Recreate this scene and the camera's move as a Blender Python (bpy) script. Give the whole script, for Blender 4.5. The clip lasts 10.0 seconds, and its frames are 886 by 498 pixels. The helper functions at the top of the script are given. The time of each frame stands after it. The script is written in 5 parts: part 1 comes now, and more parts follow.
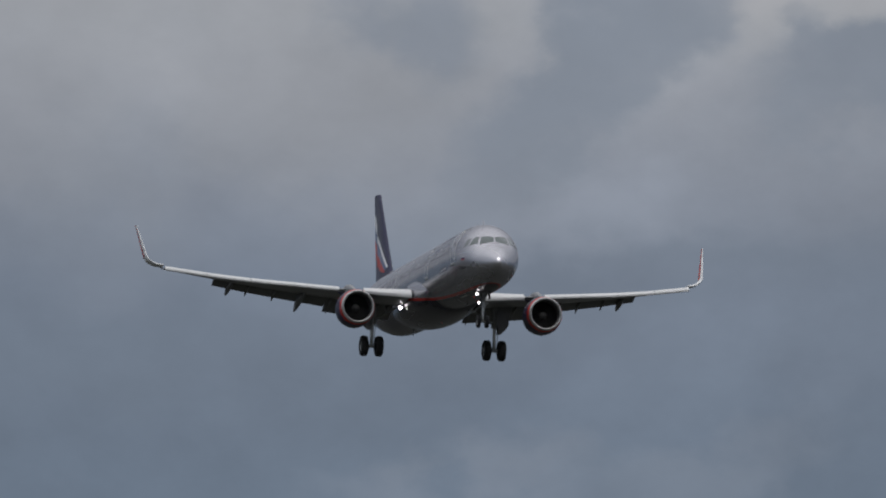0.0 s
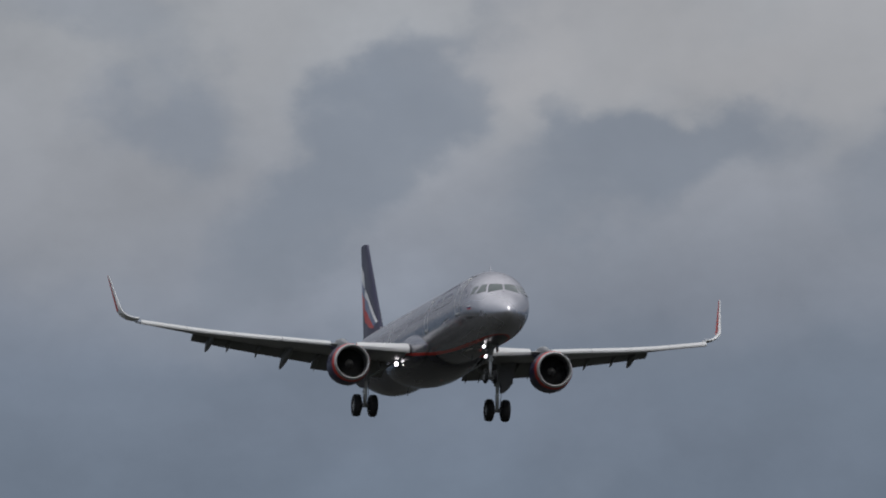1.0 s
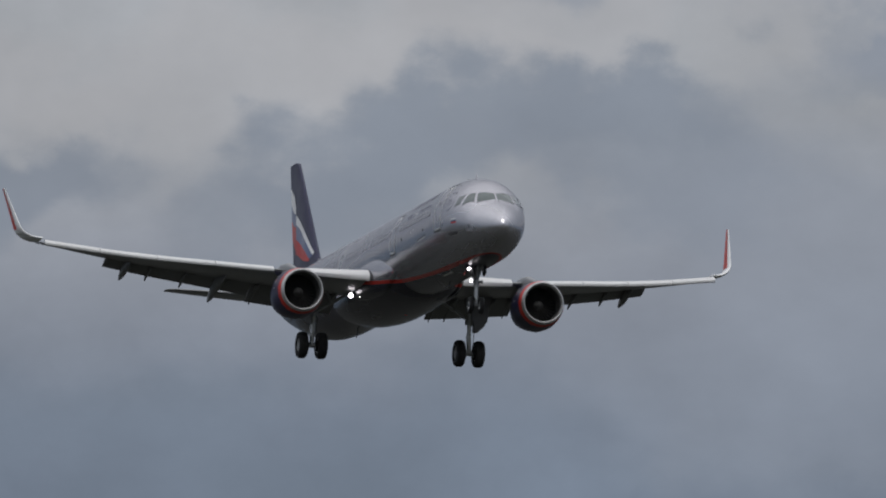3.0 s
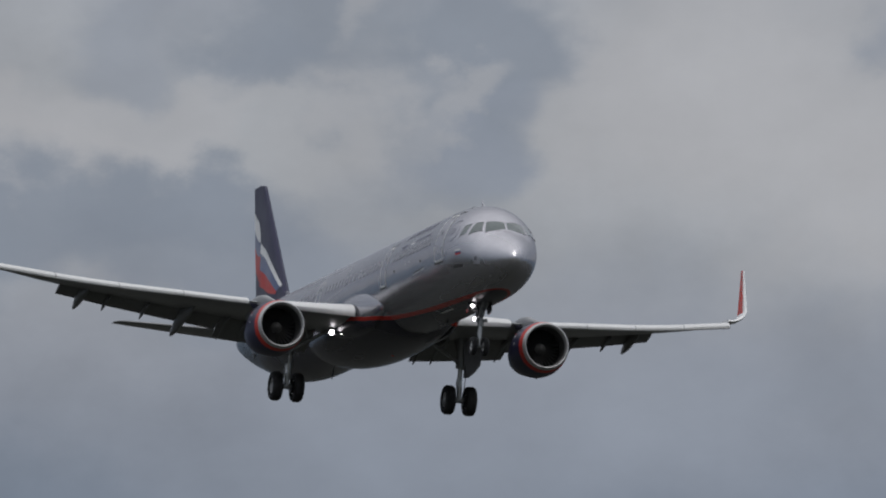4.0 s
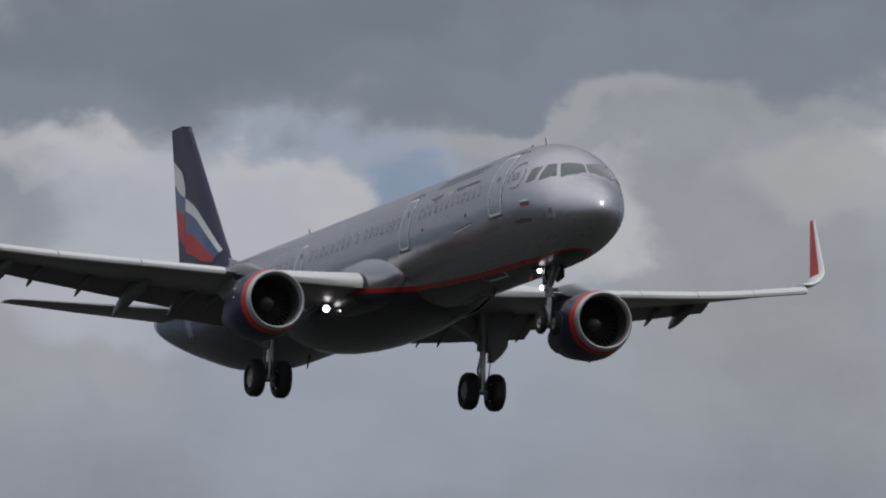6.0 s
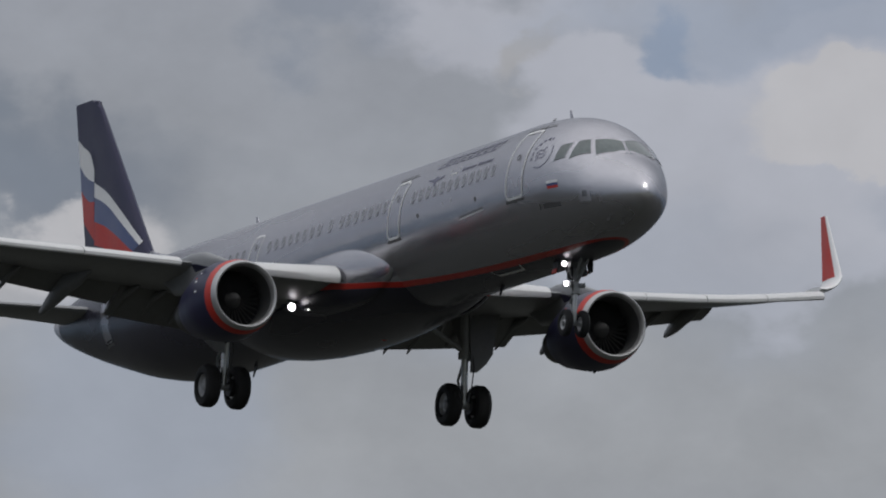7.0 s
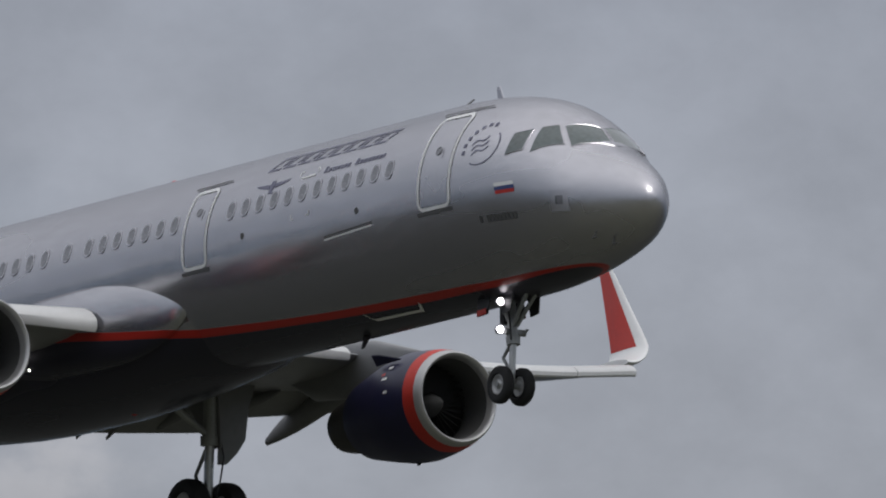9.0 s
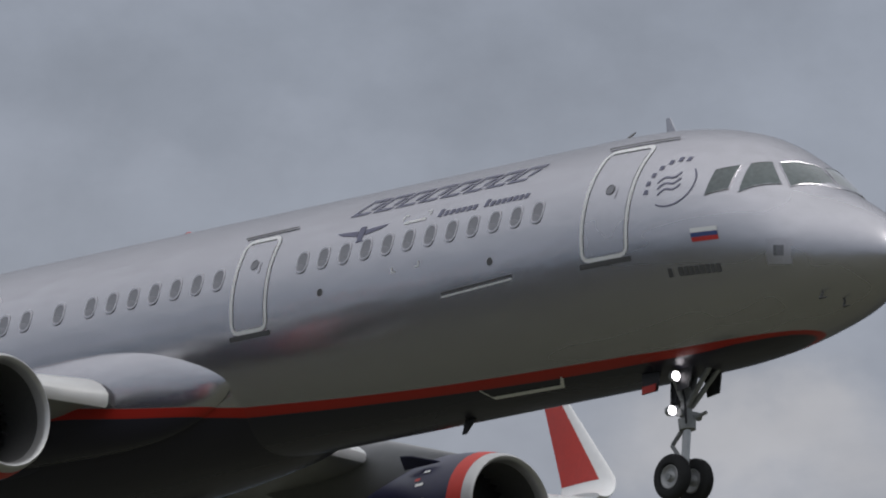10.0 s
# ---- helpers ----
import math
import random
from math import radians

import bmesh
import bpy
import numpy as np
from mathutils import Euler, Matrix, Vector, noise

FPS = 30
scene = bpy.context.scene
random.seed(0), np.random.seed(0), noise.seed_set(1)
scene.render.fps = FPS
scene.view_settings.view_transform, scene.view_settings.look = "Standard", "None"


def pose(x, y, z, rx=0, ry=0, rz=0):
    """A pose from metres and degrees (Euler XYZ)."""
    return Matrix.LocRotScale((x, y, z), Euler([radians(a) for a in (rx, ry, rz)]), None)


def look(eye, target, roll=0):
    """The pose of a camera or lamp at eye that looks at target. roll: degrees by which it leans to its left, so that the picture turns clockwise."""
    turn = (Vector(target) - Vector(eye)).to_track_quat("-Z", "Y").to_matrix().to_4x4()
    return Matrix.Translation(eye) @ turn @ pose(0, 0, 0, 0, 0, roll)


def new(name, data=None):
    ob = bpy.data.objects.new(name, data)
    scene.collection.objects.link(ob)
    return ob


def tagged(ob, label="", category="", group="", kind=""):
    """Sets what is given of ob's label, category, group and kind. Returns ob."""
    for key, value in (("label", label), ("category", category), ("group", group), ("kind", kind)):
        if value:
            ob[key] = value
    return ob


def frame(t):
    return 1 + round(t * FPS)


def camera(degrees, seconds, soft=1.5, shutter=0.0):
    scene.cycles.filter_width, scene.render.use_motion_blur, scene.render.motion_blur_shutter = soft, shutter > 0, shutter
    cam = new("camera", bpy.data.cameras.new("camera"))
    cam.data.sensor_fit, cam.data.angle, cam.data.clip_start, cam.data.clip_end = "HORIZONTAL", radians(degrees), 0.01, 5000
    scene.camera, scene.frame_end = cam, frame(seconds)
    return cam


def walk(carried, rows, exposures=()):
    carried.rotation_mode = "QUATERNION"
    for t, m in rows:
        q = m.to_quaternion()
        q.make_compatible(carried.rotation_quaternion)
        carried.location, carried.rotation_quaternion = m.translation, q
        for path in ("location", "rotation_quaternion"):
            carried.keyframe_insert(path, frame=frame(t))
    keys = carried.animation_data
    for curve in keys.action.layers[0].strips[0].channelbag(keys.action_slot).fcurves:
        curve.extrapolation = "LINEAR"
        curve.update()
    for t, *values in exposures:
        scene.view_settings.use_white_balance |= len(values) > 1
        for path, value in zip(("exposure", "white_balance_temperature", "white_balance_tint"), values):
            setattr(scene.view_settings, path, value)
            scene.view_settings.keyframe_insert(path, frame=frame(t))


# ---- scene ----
cam = camera(3.1994, 10.0, soft=2.0)
# a hand-held camera on one spot beside the runway, panning with the airliner
walk(cam, [
    (0.0, pose(0, 0, 1.7, 95.0432, -1.1308, 79.4807)),
    (0.2, pose(0, 0, 1.7, 95.0243, -1.2134, 79.2783)),
    (0.3, pose(0, 0, 1.7, 95.0162, -1.2294, 79.1973)),
    (0.5, pose(0, 0, 1.7, 94.9856, -1.1600, 79.0740)),
    (0.7, pose(0, 0, 1.7, 95.1450, -0.8146, 78.9237)),
    (0.8, pose(0, 0, 1.7, 95.3382, -0.5823, 78.8358)),
    (1.0, pose(0, 0, 1.7, 95.3971, -0.2715, 78.6798)),
    (1.2, pose(0, 0, 1.7, 95.2257, -0.2668, 78.5328)),
    (1.3, pose(0, 0, 1.7, 95.1774, -0.3035, 78.4405)),
    (1.5, pose(0, 0, 1.7, 95.1696, -0.3491, 78.2836)),
    (1.7, pose(0, 0, 1.7, 95.2869, -0.2951, 78.1408)),
    (1.8, pose(0, 0, 1.7, 95.3483, -0.2468, 78.0579)),
    (2.0, pose(0, 0, 1.7, 95.3879, -0.1331, 77.8571)),
    (2.2, pose(0, 0, 1.7, 95.4562, -0.0450, 77.5721)),
    (2.3, pose(0, 0, 1.7, 95.4587, -0.0208, 77.3734)),
    (2.5, pose(0, 0, 1.7, 95.4068, -0.0113, 77.0333)),
    (2.7, pose(0, 0, 1.7, 95.4400, -0.0384, 76.7440)),
    (2.8, pose(0, 0, 1.7, 95.4746, -0.0445, 76.6008)),
    (3.0, pose(0, 0, 1.7, 95.5468, 0.0110, 76.2840)),
    (3.2, pose(0, 0, 1.7, 95.6601, 0.0670, 75.9671)),
    (3.57, pose(0, 0, 1.7, 95.7907, -0.5262, 75.3448)),
    (3.93, pose(0, 0, 1.7, 95.9213, -1.1195, 74.7226)),
    (4.3, pose(0, 0, 1.7, 96.0519, -1.7127, 74.1003)),
    (4.5, pose(0, 0, 1.7, 96.0928, -1.2775, 73.7582)),
    (4.7, pose(0, 0, 1.7, 96.1513, -1.1002, 73.4175)),
    (4.8, pose(0, 0, 1.7, 96.1957, -1.1491, 73.2342)),
    (5.0, pose(0, 0, 1.7, 96.2953, -1.3324, 72.8352)),
    (5.2, pose(0, 0, 1.7, 96.3506, -1.4295, 72.4049)),
    (5.3, pose(0, 0, 1.7, 96.3734, -1.4307, 72.1470)),
    (5.5, pose(0, 0, 1.7, 96.4526, -1.3479, 71.4028)),
    (5.7, pose(0, 0, 1.7, 96.4810, -1.1781, 70.8993)),
    (5.8, pose(0, 0, 1.7, 96.5007, -1.0851, 70.7404)),
    (6.0, pose(0, 0, 1.7, 96.5680, -0.9415, 70.2803)),
    (6.2, pose(0, 0, 1.7, 96.6602, -0.9094, 69.6015)),
    (7.3, pose(0, 0, 1.7, 97.2769, -1.5416, 65.8705)),
    (7.5, pose(0, 0, 1.7, 97.4398, -1.5659, 65.0838)),
    (7.6, pose(0, 0, 1.7, 97.5161, -1.5814, 64.6554)),
    (7.7, pose(0, 0, 1.7, 97.5839, -1.6158, 64.1949)),
    (7.8, pose(0, 0, 1.7, 97.6373, -1.6805, 63.6968)),
    (7.9, pose(0, 0, 1.7, 97.7066, -1.7867, 63.0132)),
    (8.0, pose(0, 0, 1.7, 97.7736, -1.9089, 62.0971)),
    (8.2, pose(0, 0, 1.7, 97.9054, -1.8135, 60.5417)),
    (8.3, pose(0, 0, 1.7, 97.9636, -1.6388, 60.0077)),
    (8.5, pose(0, 0, 1.7, 98.1223, -1.2455, 58.9590)),
    (8.7, pose(0, 0, 1.7, 98.3286, -1.0069, 57.6551)),
    (8.8, pose(0, 0, 1.7, 98.4433, -0.9524, 56.9354)),
    (9.0, pose(0, 0, 1.7, 98.7586, -0.9368, 55.6231)),
    (9.1, pose(0, 0, 1.7, 98.9716, -0.9534, 54.8823)),
    (9.2, pose(0, 0, 1.7, 99.1902, -0.9370, 54.0881)),
    (9.3, pose(0, 0, 1.7, 99.3816, -0.8531, 53.0350)),
    (9.4, pose(0, 0, 1.7, 99.5160, -0.7352, 51.9456)),
    (9.5, pose(0, 0, 1.7, 99.6162, -0.6339, 51.0234)),
    (9.6, pose(0, 0, 1.7, 99.6628, -0.5890, 50.2363)),
    (9.7, pose(0, 0, 1.7, 99.7234, -0.5977, 49.6421)),
    (9.8, pose(0, 0, 1.7, 99.8295, -0.6465, 48.8827)),
    (9.9, pose(0, 0, 1.7, 99.9672, -0.7217, 47.8976)),
    (10.0, pose(0, 0, 1.7, 100.1018, -0.8094, 46.7183)),
], exposures=[(0.0, 0.03), (2.0, 0.05), (2.8, 0.1), (4.5, 0.0), (5.3, -0.06), (6.0, -0.05), (7.5, 0.02), (8.0, 0.08), (8.3, 0.0), (9.0, 0.04), (9.3, 0.22), (9.7, -0.05), (10.0, -0.03)])

# places and attitude of the airliner along the approach
FLIGHT = [
    (0.0, pose(-925.503, 173.642, 84.815, -0.295, -1.113, -0.206)),
    (0.5, pose(-887.784, 173.570, 82.880, -0.393, -1.132, -0.153)),
    (1.0, pose(-850.112, 173.565, 81.004, -0.953, -1.295, -0.026)),
    (1.5, pose(-812.489, 173.568, 79.189, -0.814, -1.609, 0.034)),
    (2.0, pose(-774.909, 173.596, 77.331, -1.106, -1.775, 0.050)),
    (2.5, pose(-737.373, 173.666, 75.447, -1.380, -1.846, 0.079)),
    (3.0, pose(-699.885, 173.768, 73.600, -1.830, -2.002, 0.091)),
    (3.2, pose(-684.902, 173.827, 72.849, -2.097, -2.021, 0.114)),
    (4.3, pose(-602.617, 174.176, 68.630, -1.799, -1.810, 0.062)),
    (4.5, pose(-587.681, 174.273, 67.899, -2.026, -1.863, 0.085)),
    (5.0, pose(-550.372, 174.530, 66.028, -2.044, -1.857, 0.127)),
    (5.5, pose(-513.107, 174.827, 64.133, -1.195, -1.755, 0.199)),
    (6.0, pose(-475.886, 175.120, 62.229, -0.442, -1.606, 0.150)),
    (6.2, pose(-461.012, 175.264, 61.482, -0.247, -1.584, 0.173)),
    (7.3, pose(-379.334, 176.081, 57.443, -0.491, -1.582, 0.047)),
    (7.5, pose(-364.508, 176.282, 56.727, -0.597, -1.624, 0.116)),
    (7.9, pose(-334.875, 176.647, 55.249, -0.180, -1.563, 0.117)),
    (8.0, pose(-327.471, 176.727, 54.874, -0.026, -1.527, 0.076)),
    (8.5, pose(-290.481, 177.228, 53.045, 0.320, -1.479, 0.082)),
    (9.0, pose(-253.537, 177.737, 51.239, -0.037, -1.472, -0.012)),
    (9.2, pose(-238.772, 177.950, 50.524, -0.368, -1.484, -0.057)),
    (9.5, pose(-216.639, 178.258, 49.444, -0.754, -1.474, -0.189)),
    (10.0, pose(-179.787, 178.871, 47.670, -1.379, -1.513, -0.204)),
]

# ---- world and light ----
SUN_AZ, SUN_EL = 7.0, 44.0      # degrees; direction towards the sun, azimuth from +x
world = bpy.data.worlds.new("overcast_sky")
scene.world = world
world.use_nodes = True


def sky_world():
    nt = world.node_tree
    nt.nodes.clear()
    N = nt.nodes.new
    L = nt.links.new

    def math_(op, a, b=None, c=None, clamp=False):
        n = N("ShaderNodeMath")
        n.operation, n.use_clamp = op, clamp
        for i, v in enumerate((a, b, c)):
            if v is None:
                continue
            if isinstance(v, (int, float)):
                n.inputs[i].default_value = v
            else:
                L(v, n.inputs[i])
        return n.outputs[0]

    def mixc(fac, a, b):
        n = N("ShaderNodeMix")
        n.data_type = "RGBA"
        for sock, v in ((n.inputs[0], fac), (n.inputs[6], a), (n.inputs[7], b)):
            if isinstance(v, (int, float)):
                sock.default_value = v
            elif isinstance(v, tuple):
                sock.default_value = (*v, 1)
            else:
                L(v, sock)
        return n.outputs[2]

    tc = N("ShaderNodeTexCoord")
    sep = N("ShaderNodeSeparateXYZ")
    L(tc.outputs["Generated"], sep.inputs[0])
    az0 = math_("MULTIPLY", math_("ARCTAN2", sep.outputs[1], math_("MULTIPLY", sep.outputs[0], -1.0)), 57.2958)
    el0 = math_("MULTIPLY", math_("ARCSINE", sep.outputs[2]), 57.2958)
    comb = N("ShaderNodeCombineXYZ")
    L(az0, comb.inputs[0])
    L(el0, comb.inputs[1])
    return nt, N, L, math_, mixc, az0, el0, comb.outputs[0]


def build_sky():
    nt, N, L, math_, mixc, az0, el0, vec = sky_world()

    def fbm(scale, detail=6.0, rough=0.55, shift=(0, 0, 0), stretch=(1, 1.3, 1)):
        mp = N("ShaderNodeMapping")
        mp.inputs["Location"].default_value = shift
        mp.inputs["Scale"].default_value = stretch
        L(vec, mp.inputs[0])
        n = N("ShaderNodeTexNoise")
        n.inputs["Scale"].default_value = scale
        n.inputs["Detail"].default_value = detail
        n.inputs["Roughness"].default_value = rough
        L(mp.outputs[0], n.inputs["Vector"])
        return n

    # ragged edges: directions shifted by noise before the cloud shapes are read
    w1 = fbm(1.6, 6.0, 0.52)
    w2 = fbm(0.55, 3.0, 0.5, (7, 3, 1))
    s1 = N("ShaderNodeSeparateColor")
    L(w1.outputs["Color"], s1.inputs[0])
    s2 = N("ShaderNodeSeparateColor")
    L(w2.outputs["Color"], s2.inputs[0])

    def warped(base, a, b):
        x = math_("MULTIPLY_ADD", math_("SUBTRACT", a, 0.5), 0.95, base)
        return math_("MULTIPLY_ADD", math_("SUBTRACT", b, 0.5), 0.5, x)

    az = warped(az0, s1.outputs[0], s2.outputs[0])
    el = warped(el0, s1.outputs[1], s2.outputs[1])
    puff = fbm(1.1, 7.0, 0.58, (3, 9, 2)).outputs["Fac"]
    broad = fbm(0.28, 3.0, 0.5, (1, 2, 5)).outputs["Fac"]

    # open sky above the clouds, seen only in the gaps
    sky = N("ShaderNodeTexSky")
    sky.sky_type, sky.sun_disc = "NISHITA", False
    sky.sun_elevation, sky.sun_rotation = radians(SUN_EL), radians(90 - SUN_AZ)
    sky.air_density, sky.dust_density = 1.0, 2.0
    blue = N("ShaderNodeVectorMath")
    blue.operation = "SCALE"
    L(sky.outputs[0], blue.inputs[0])
    blue.inputs["Scale"].default_value = SKY_STRENGTH

    def ramp(fac, stops):
        r = N("ShaderNodeValToRGB")
        e = r.color_ramp.elements
        while len(e) < len(stops):
            e.new(0.5)
        for k, (p, c) in zip(e, stops):
            k.position, k.color = p, (*c, 1)
        L(fac, r.inputs[0])
        return r.outputs[0]

    # cloud deck: paler upwards, slate grey low over the horizon
    h = math_("DIVIDE", el0, 90.0, clamp=True)
    deck = ramp(h, DECK)
    f = math_("ADD", math_("MULTIPLY", puff, 0.6), math_("MULTIPLY", broad, 0.6))
    f = math_("MULTIPLY_ADD", math_("SUBTRACT", f, 0.6), 0.5, 1.0)
    g = N("ShaderNodeVectorMath")
    g.operation = "SCALE"
    L(deck, g.inputs[0])
    L(f, g.inputs["Scale"])
    col = g.outputs[0]

    warp = N("ShaderNodeCombineXYZ")
    L(az, warp.inputs[0])
    L(el, warp.inputs[1])
    shade = math_("MULTIPLY_ADD", math_("SUBTRACT", puff, 0.5), 0.35, 1.0)

    def cloud(a, e, ra, re, turn, tone, cover, soft):
        """A bank at an azimuth and elevation, with half sizes and turn in degrees."""
        m = N("ShaderNodeMapping")
        m.vector_type = "TEXTURE"
        m.inputs["Location"].default_value = (a, e, 0)
        m.inputs["Rotation"].default_value = (0, 0, radians(turn))
        m.inputs["Scale"].default_value = (ra, re, 1)
        q = N("ShaderNodeVectorMath")
        q.operation = "MULTIPLY_ADD"
        L(state[0], q.inputs[0])
        q.inputs[1].default_value = (1e-6, 1e-6, 0)
        L(warp.outputs[0], q.inputs[2])
        L(q.outputs[0], m.inputs[0])
        d = N("ShaderNodeVectorMath")
        d.operation = "LENGTH"
        L(m.outputs[0], d.inputs[0])
        k = N("ShaderNodeMapRange")
        k.interpolation_type = "SMOOTHSTEP"
        k.inputs["From Min"].default_value, k.inputs["From Max"].default_value = 1 + soft, max(0.0, 1 - soft)
        k.inputs["To Max"].default_value = cover
        L(d.outputs["Value"], k.inputs[0])
        return mixc(k.outputs[0], state[0], tone)

    state = [col]

    def bank(*row):
        state[0] = cloud(*row)

    clouds(bank)
    high = N("ShaderNodeMapRange")
    high.inputs["From Min"].default_value, high.inputs["From Max"].default_value = 15.0, 60.0
    high.inputs["To Max"].default_value = 0.2
    L(el0, high.inputs[0])
    tex = N("ShaderNodeVectorMath")
    tex.operation = "SCALE"
    L(state[0], tex.inputs[0])
    L(shade, tex.inputs["Scale"])
    col = mixc(high.outputs[0], tex.outputs[0], blue.outputs[0])
    bg = N("ShaderNodeBackground")
    L(col, bg.inputs[0])
    bg.inputs[1].default_value = 1.0
    out = N("ShaderNodeOutputWorld")
    L(bg.outputs[0], out.inputs[0])


SKY_STRENGTH = 0.07
# cloud deck: paler upwards, slate grey low over the horizon (share of the way to the zenith, colour)
DECK = [(0.0000, (0.122, 0.162, 0.216)), (0.0444, (0.13, 0.168, 0.223)), (0.0544, (0.165, 0.198, 0.254)), (0.0611, (0.25, 0.27, 0.314)), (0.0689, (0.332, 0.347, 0.371)), (0.0778, (0.305, 0.323, 0.356)), (0.0889, (0.309, 0.328, 0.371)), (0.1056, (0.305, 0.328, 0.381)), (0.1222, (0.283, 0.314, 0.376)), (0.1778, (0.328, 0.356, 0.407)), (0.3333, (0.56, 0.585, 0.635)), (0.6111, (0.95, 0.96, 1.0)), (1.0000, (1.0, 1.01, 1.03))]
ROOF = (0.175, 0.202, 0.246)
SLATE = (0.209, 0.238, 0.287)
DUSK = (0.15, 0.184, 0.235)
PALE = (0.342, 0.352, 0.376)
CREAM = (0.371, 0.376, 0.397)
BRIGHT = (0.479, 0.479, 0.503)
GREY = (0.309, 0.342, 0.407)
STEEL = (0.238, 0.266, 0.319)
MIST = (0.423, 0.44, 0.497)
BLUE = (0.319, 0.361, 0.445)
DEEP = (0.223, 0.287, 0.397)


def clouds(bank):
    """Banks of cloud round the sky, far ones first: azimuth, elevation, half sizes, turn, tone, cover, softness."""
    bank(9.52, 5.62, 1.02, 0.31, 0, PALE, 0.35, 0.80)
    bank(11.08, 5.69, 0.78, 0.20, 36, SLATE, 0.85, 0.50)
    bank(10.23, 5.90, 0.22, 0.10, 0, STEEL, 0.50, 0.60)
    bank(11.63, 5.90, 0.27, 0.18, 20, PALE, 0.55, 0.60)
    bank(10.51, 4.15, 0.45, 0.12, 0, STEEL, 0.40, 0.70)
    bank(11.39, 4.21, 0.41, 0.12, 30, STEEL, 0.30, 0.70)
    bank(9.23, 4.61, 0.86, 0.16, 0, DUSK, 0.50, 0.80)
    bank(10.26, 5.90, 0.24, 0.18, -30, SLATE, 0.60, 0.60)
    bank(9.93, 6.23, 0.35, 0.12, 0, SLATE, 0.50, 0.60)
    bank(10.67, 6.09, 0.24, 0.22, 30, PALE, 0.50, 0.70)
    bank(12.15, 5.70, 0.55, 0.19, 24, SLATE, 0.85, 0.45)
    bank(11.82, 5.78, 0.12, 0.12, 0, SLATE, 0.70, 0.40)
    bank(12.12, 5.99, 0.41, 0.12, 15, PALE, 0.60, 0.60)
    bank(12.25, 6.14, 0.53, 0.14, 0, PALE, 0.50, 0.70)
    bank(12.12, 6.17, 0.61, 0.14, 0, PALE, 0.50, 0.80)
    bank(11.14, 4.96, 1.02, 0.14, 0, DUSK, 0.40, 0.80)
    bank(12.79, 6.14, 0.86, 0.22, 0, CREAM, 0.70, 0.70)
    bank(11.56, 5.90, 0.31, 0.24, 30, PALE, 0.50, 0.70)
    bank(14.13, 6.26, 0.45, 0.10, 0, CREAM, 0.60, 0.60)
    bank(13.39, 5.80, 0.65, 0.24, 25, SLATE, 0.70, 0.50)
    bank(13.70, 5.93, 0.67, 0.21, 14, SLATE, 0.75, 0.40)
    bank(14.50, 5.91, 0.53, 0.26, -14, SLATE, 0.75, 0.35)
    bank(14.89, 5.70, 0.57, 0.27, 0, STEEL, 0.60, 0.70)
    bank(13.74, 6.34, 0.86, 0.18, 6, CREAM, 0.70, 0.60)
    bank(12.84, 6.05, 0.31, 0.24, 20, PALE, 0.60, 0.60)
    bank(13.05, 4.87, 1.02, 0.18, 0, DUSK, 0.50, 0.80)
    bank(15.10, 5.13, 0.82, 0.31, 0, STEEL, 0.60, 0.80)
    bank(14.89, 6.52, 0.33, 0.11, -15, SLATE, 0.50, 0.50)
    bank(15.08, 6.44, 0.11, 0.18, 20, PALE, 0.70, 0.50)
    bank(15.35, 6.29, 0.39, 0.15, 25, SLATE, 0.50, 0.50)
    bank(16.46, 6.50, 0.73, 0.49, 0, CREAM, 0.80, 0.60)
    bank(17.08, 6.27, 0.37, 0.29, 0, CREAM, 0.60, 0.60)
    bank(15.46, 6.72, 0.39, 0.36, -8, SLATE, 0.85, 0.32)
    bank(14.77, 6.70, 0.31, 0.24, 10, SLATE, 0.80, 0.40)
    bank(14.21, 6.72, 0.24, 0.18, 0, STEEL, 0.60, 0.60)
    bank(14.48, 6.05, 0.45, 0.13, -5, SLATE, 0.70, 0.50)
    bank(15.41, 6.35, 0.27, 0.12, 0, STEEL, 0.70, 0.50)
    bank(14.93, 6.84, 0.08, 0.16, 10, PALE, 0.60, 0.50)
    bank(15.33, 6.50, 0.12, 0.06, 35, PALE, 0.60, 0.60)
    bank(14.36, 6.38, 0.29, 0.14, 0, PALE, 0.80, 0.50)
    bank(14.98, 6.27, 0.22, 0.18, 40, PALE, 0.50, 0.70)
    bank(16.59, 5.44, 1.02, 0.29, 0, STEEL, 0.60, 0.80)
    bank(17.31, 6.89, 0.41, 0.14, 10, SLATE, 0.75, 0.50)
    bank(18.02, 7.13, 0.86, 0.16, 0, SLATE, 0.80, 0.40)
    bank(17.03, 7.01, 0.33, 0.16, -20, PALE, 0.70, 0.50)
    bank(16.96, 6.85, 0.18, 0.10, -40, STEEL, 0.60, 0.60)
    bank(17.56, 6.59, 0.31, 0.22, 0, CREAM, 0.60, 0.60)
    bank(19.38, 6.74, 0.61, 0.24, -15, BLUE, 0.85, 0.40)
    bank(19.48, 6.60, 0.16, 0.12, -20, DEEP, 0.60, 0.50)
    bank(19.46, 6.81, 0.31, 0.12, 10, BLUE, 0.80, 0.50)
    bank(17.07, 7.03, 0.29, 0.16, -20, CREAM, 0.80, 0.40)
    bank(17.51, 6.72, 0.53, 0.24, 0, PALE, 0.70, 0.60)
    bank(18.30, 6.81, 0.39, 0.13, -8, BRIGHT, 0.95, 0.22)
    bank(19.04, 6.59, 0.33, 0.26, -12, BRIGHT, 0.95, 0.18)
    bank(18.64, 6.50, 0.57, 0.31, 0, MIST, 0.85, 0.30)
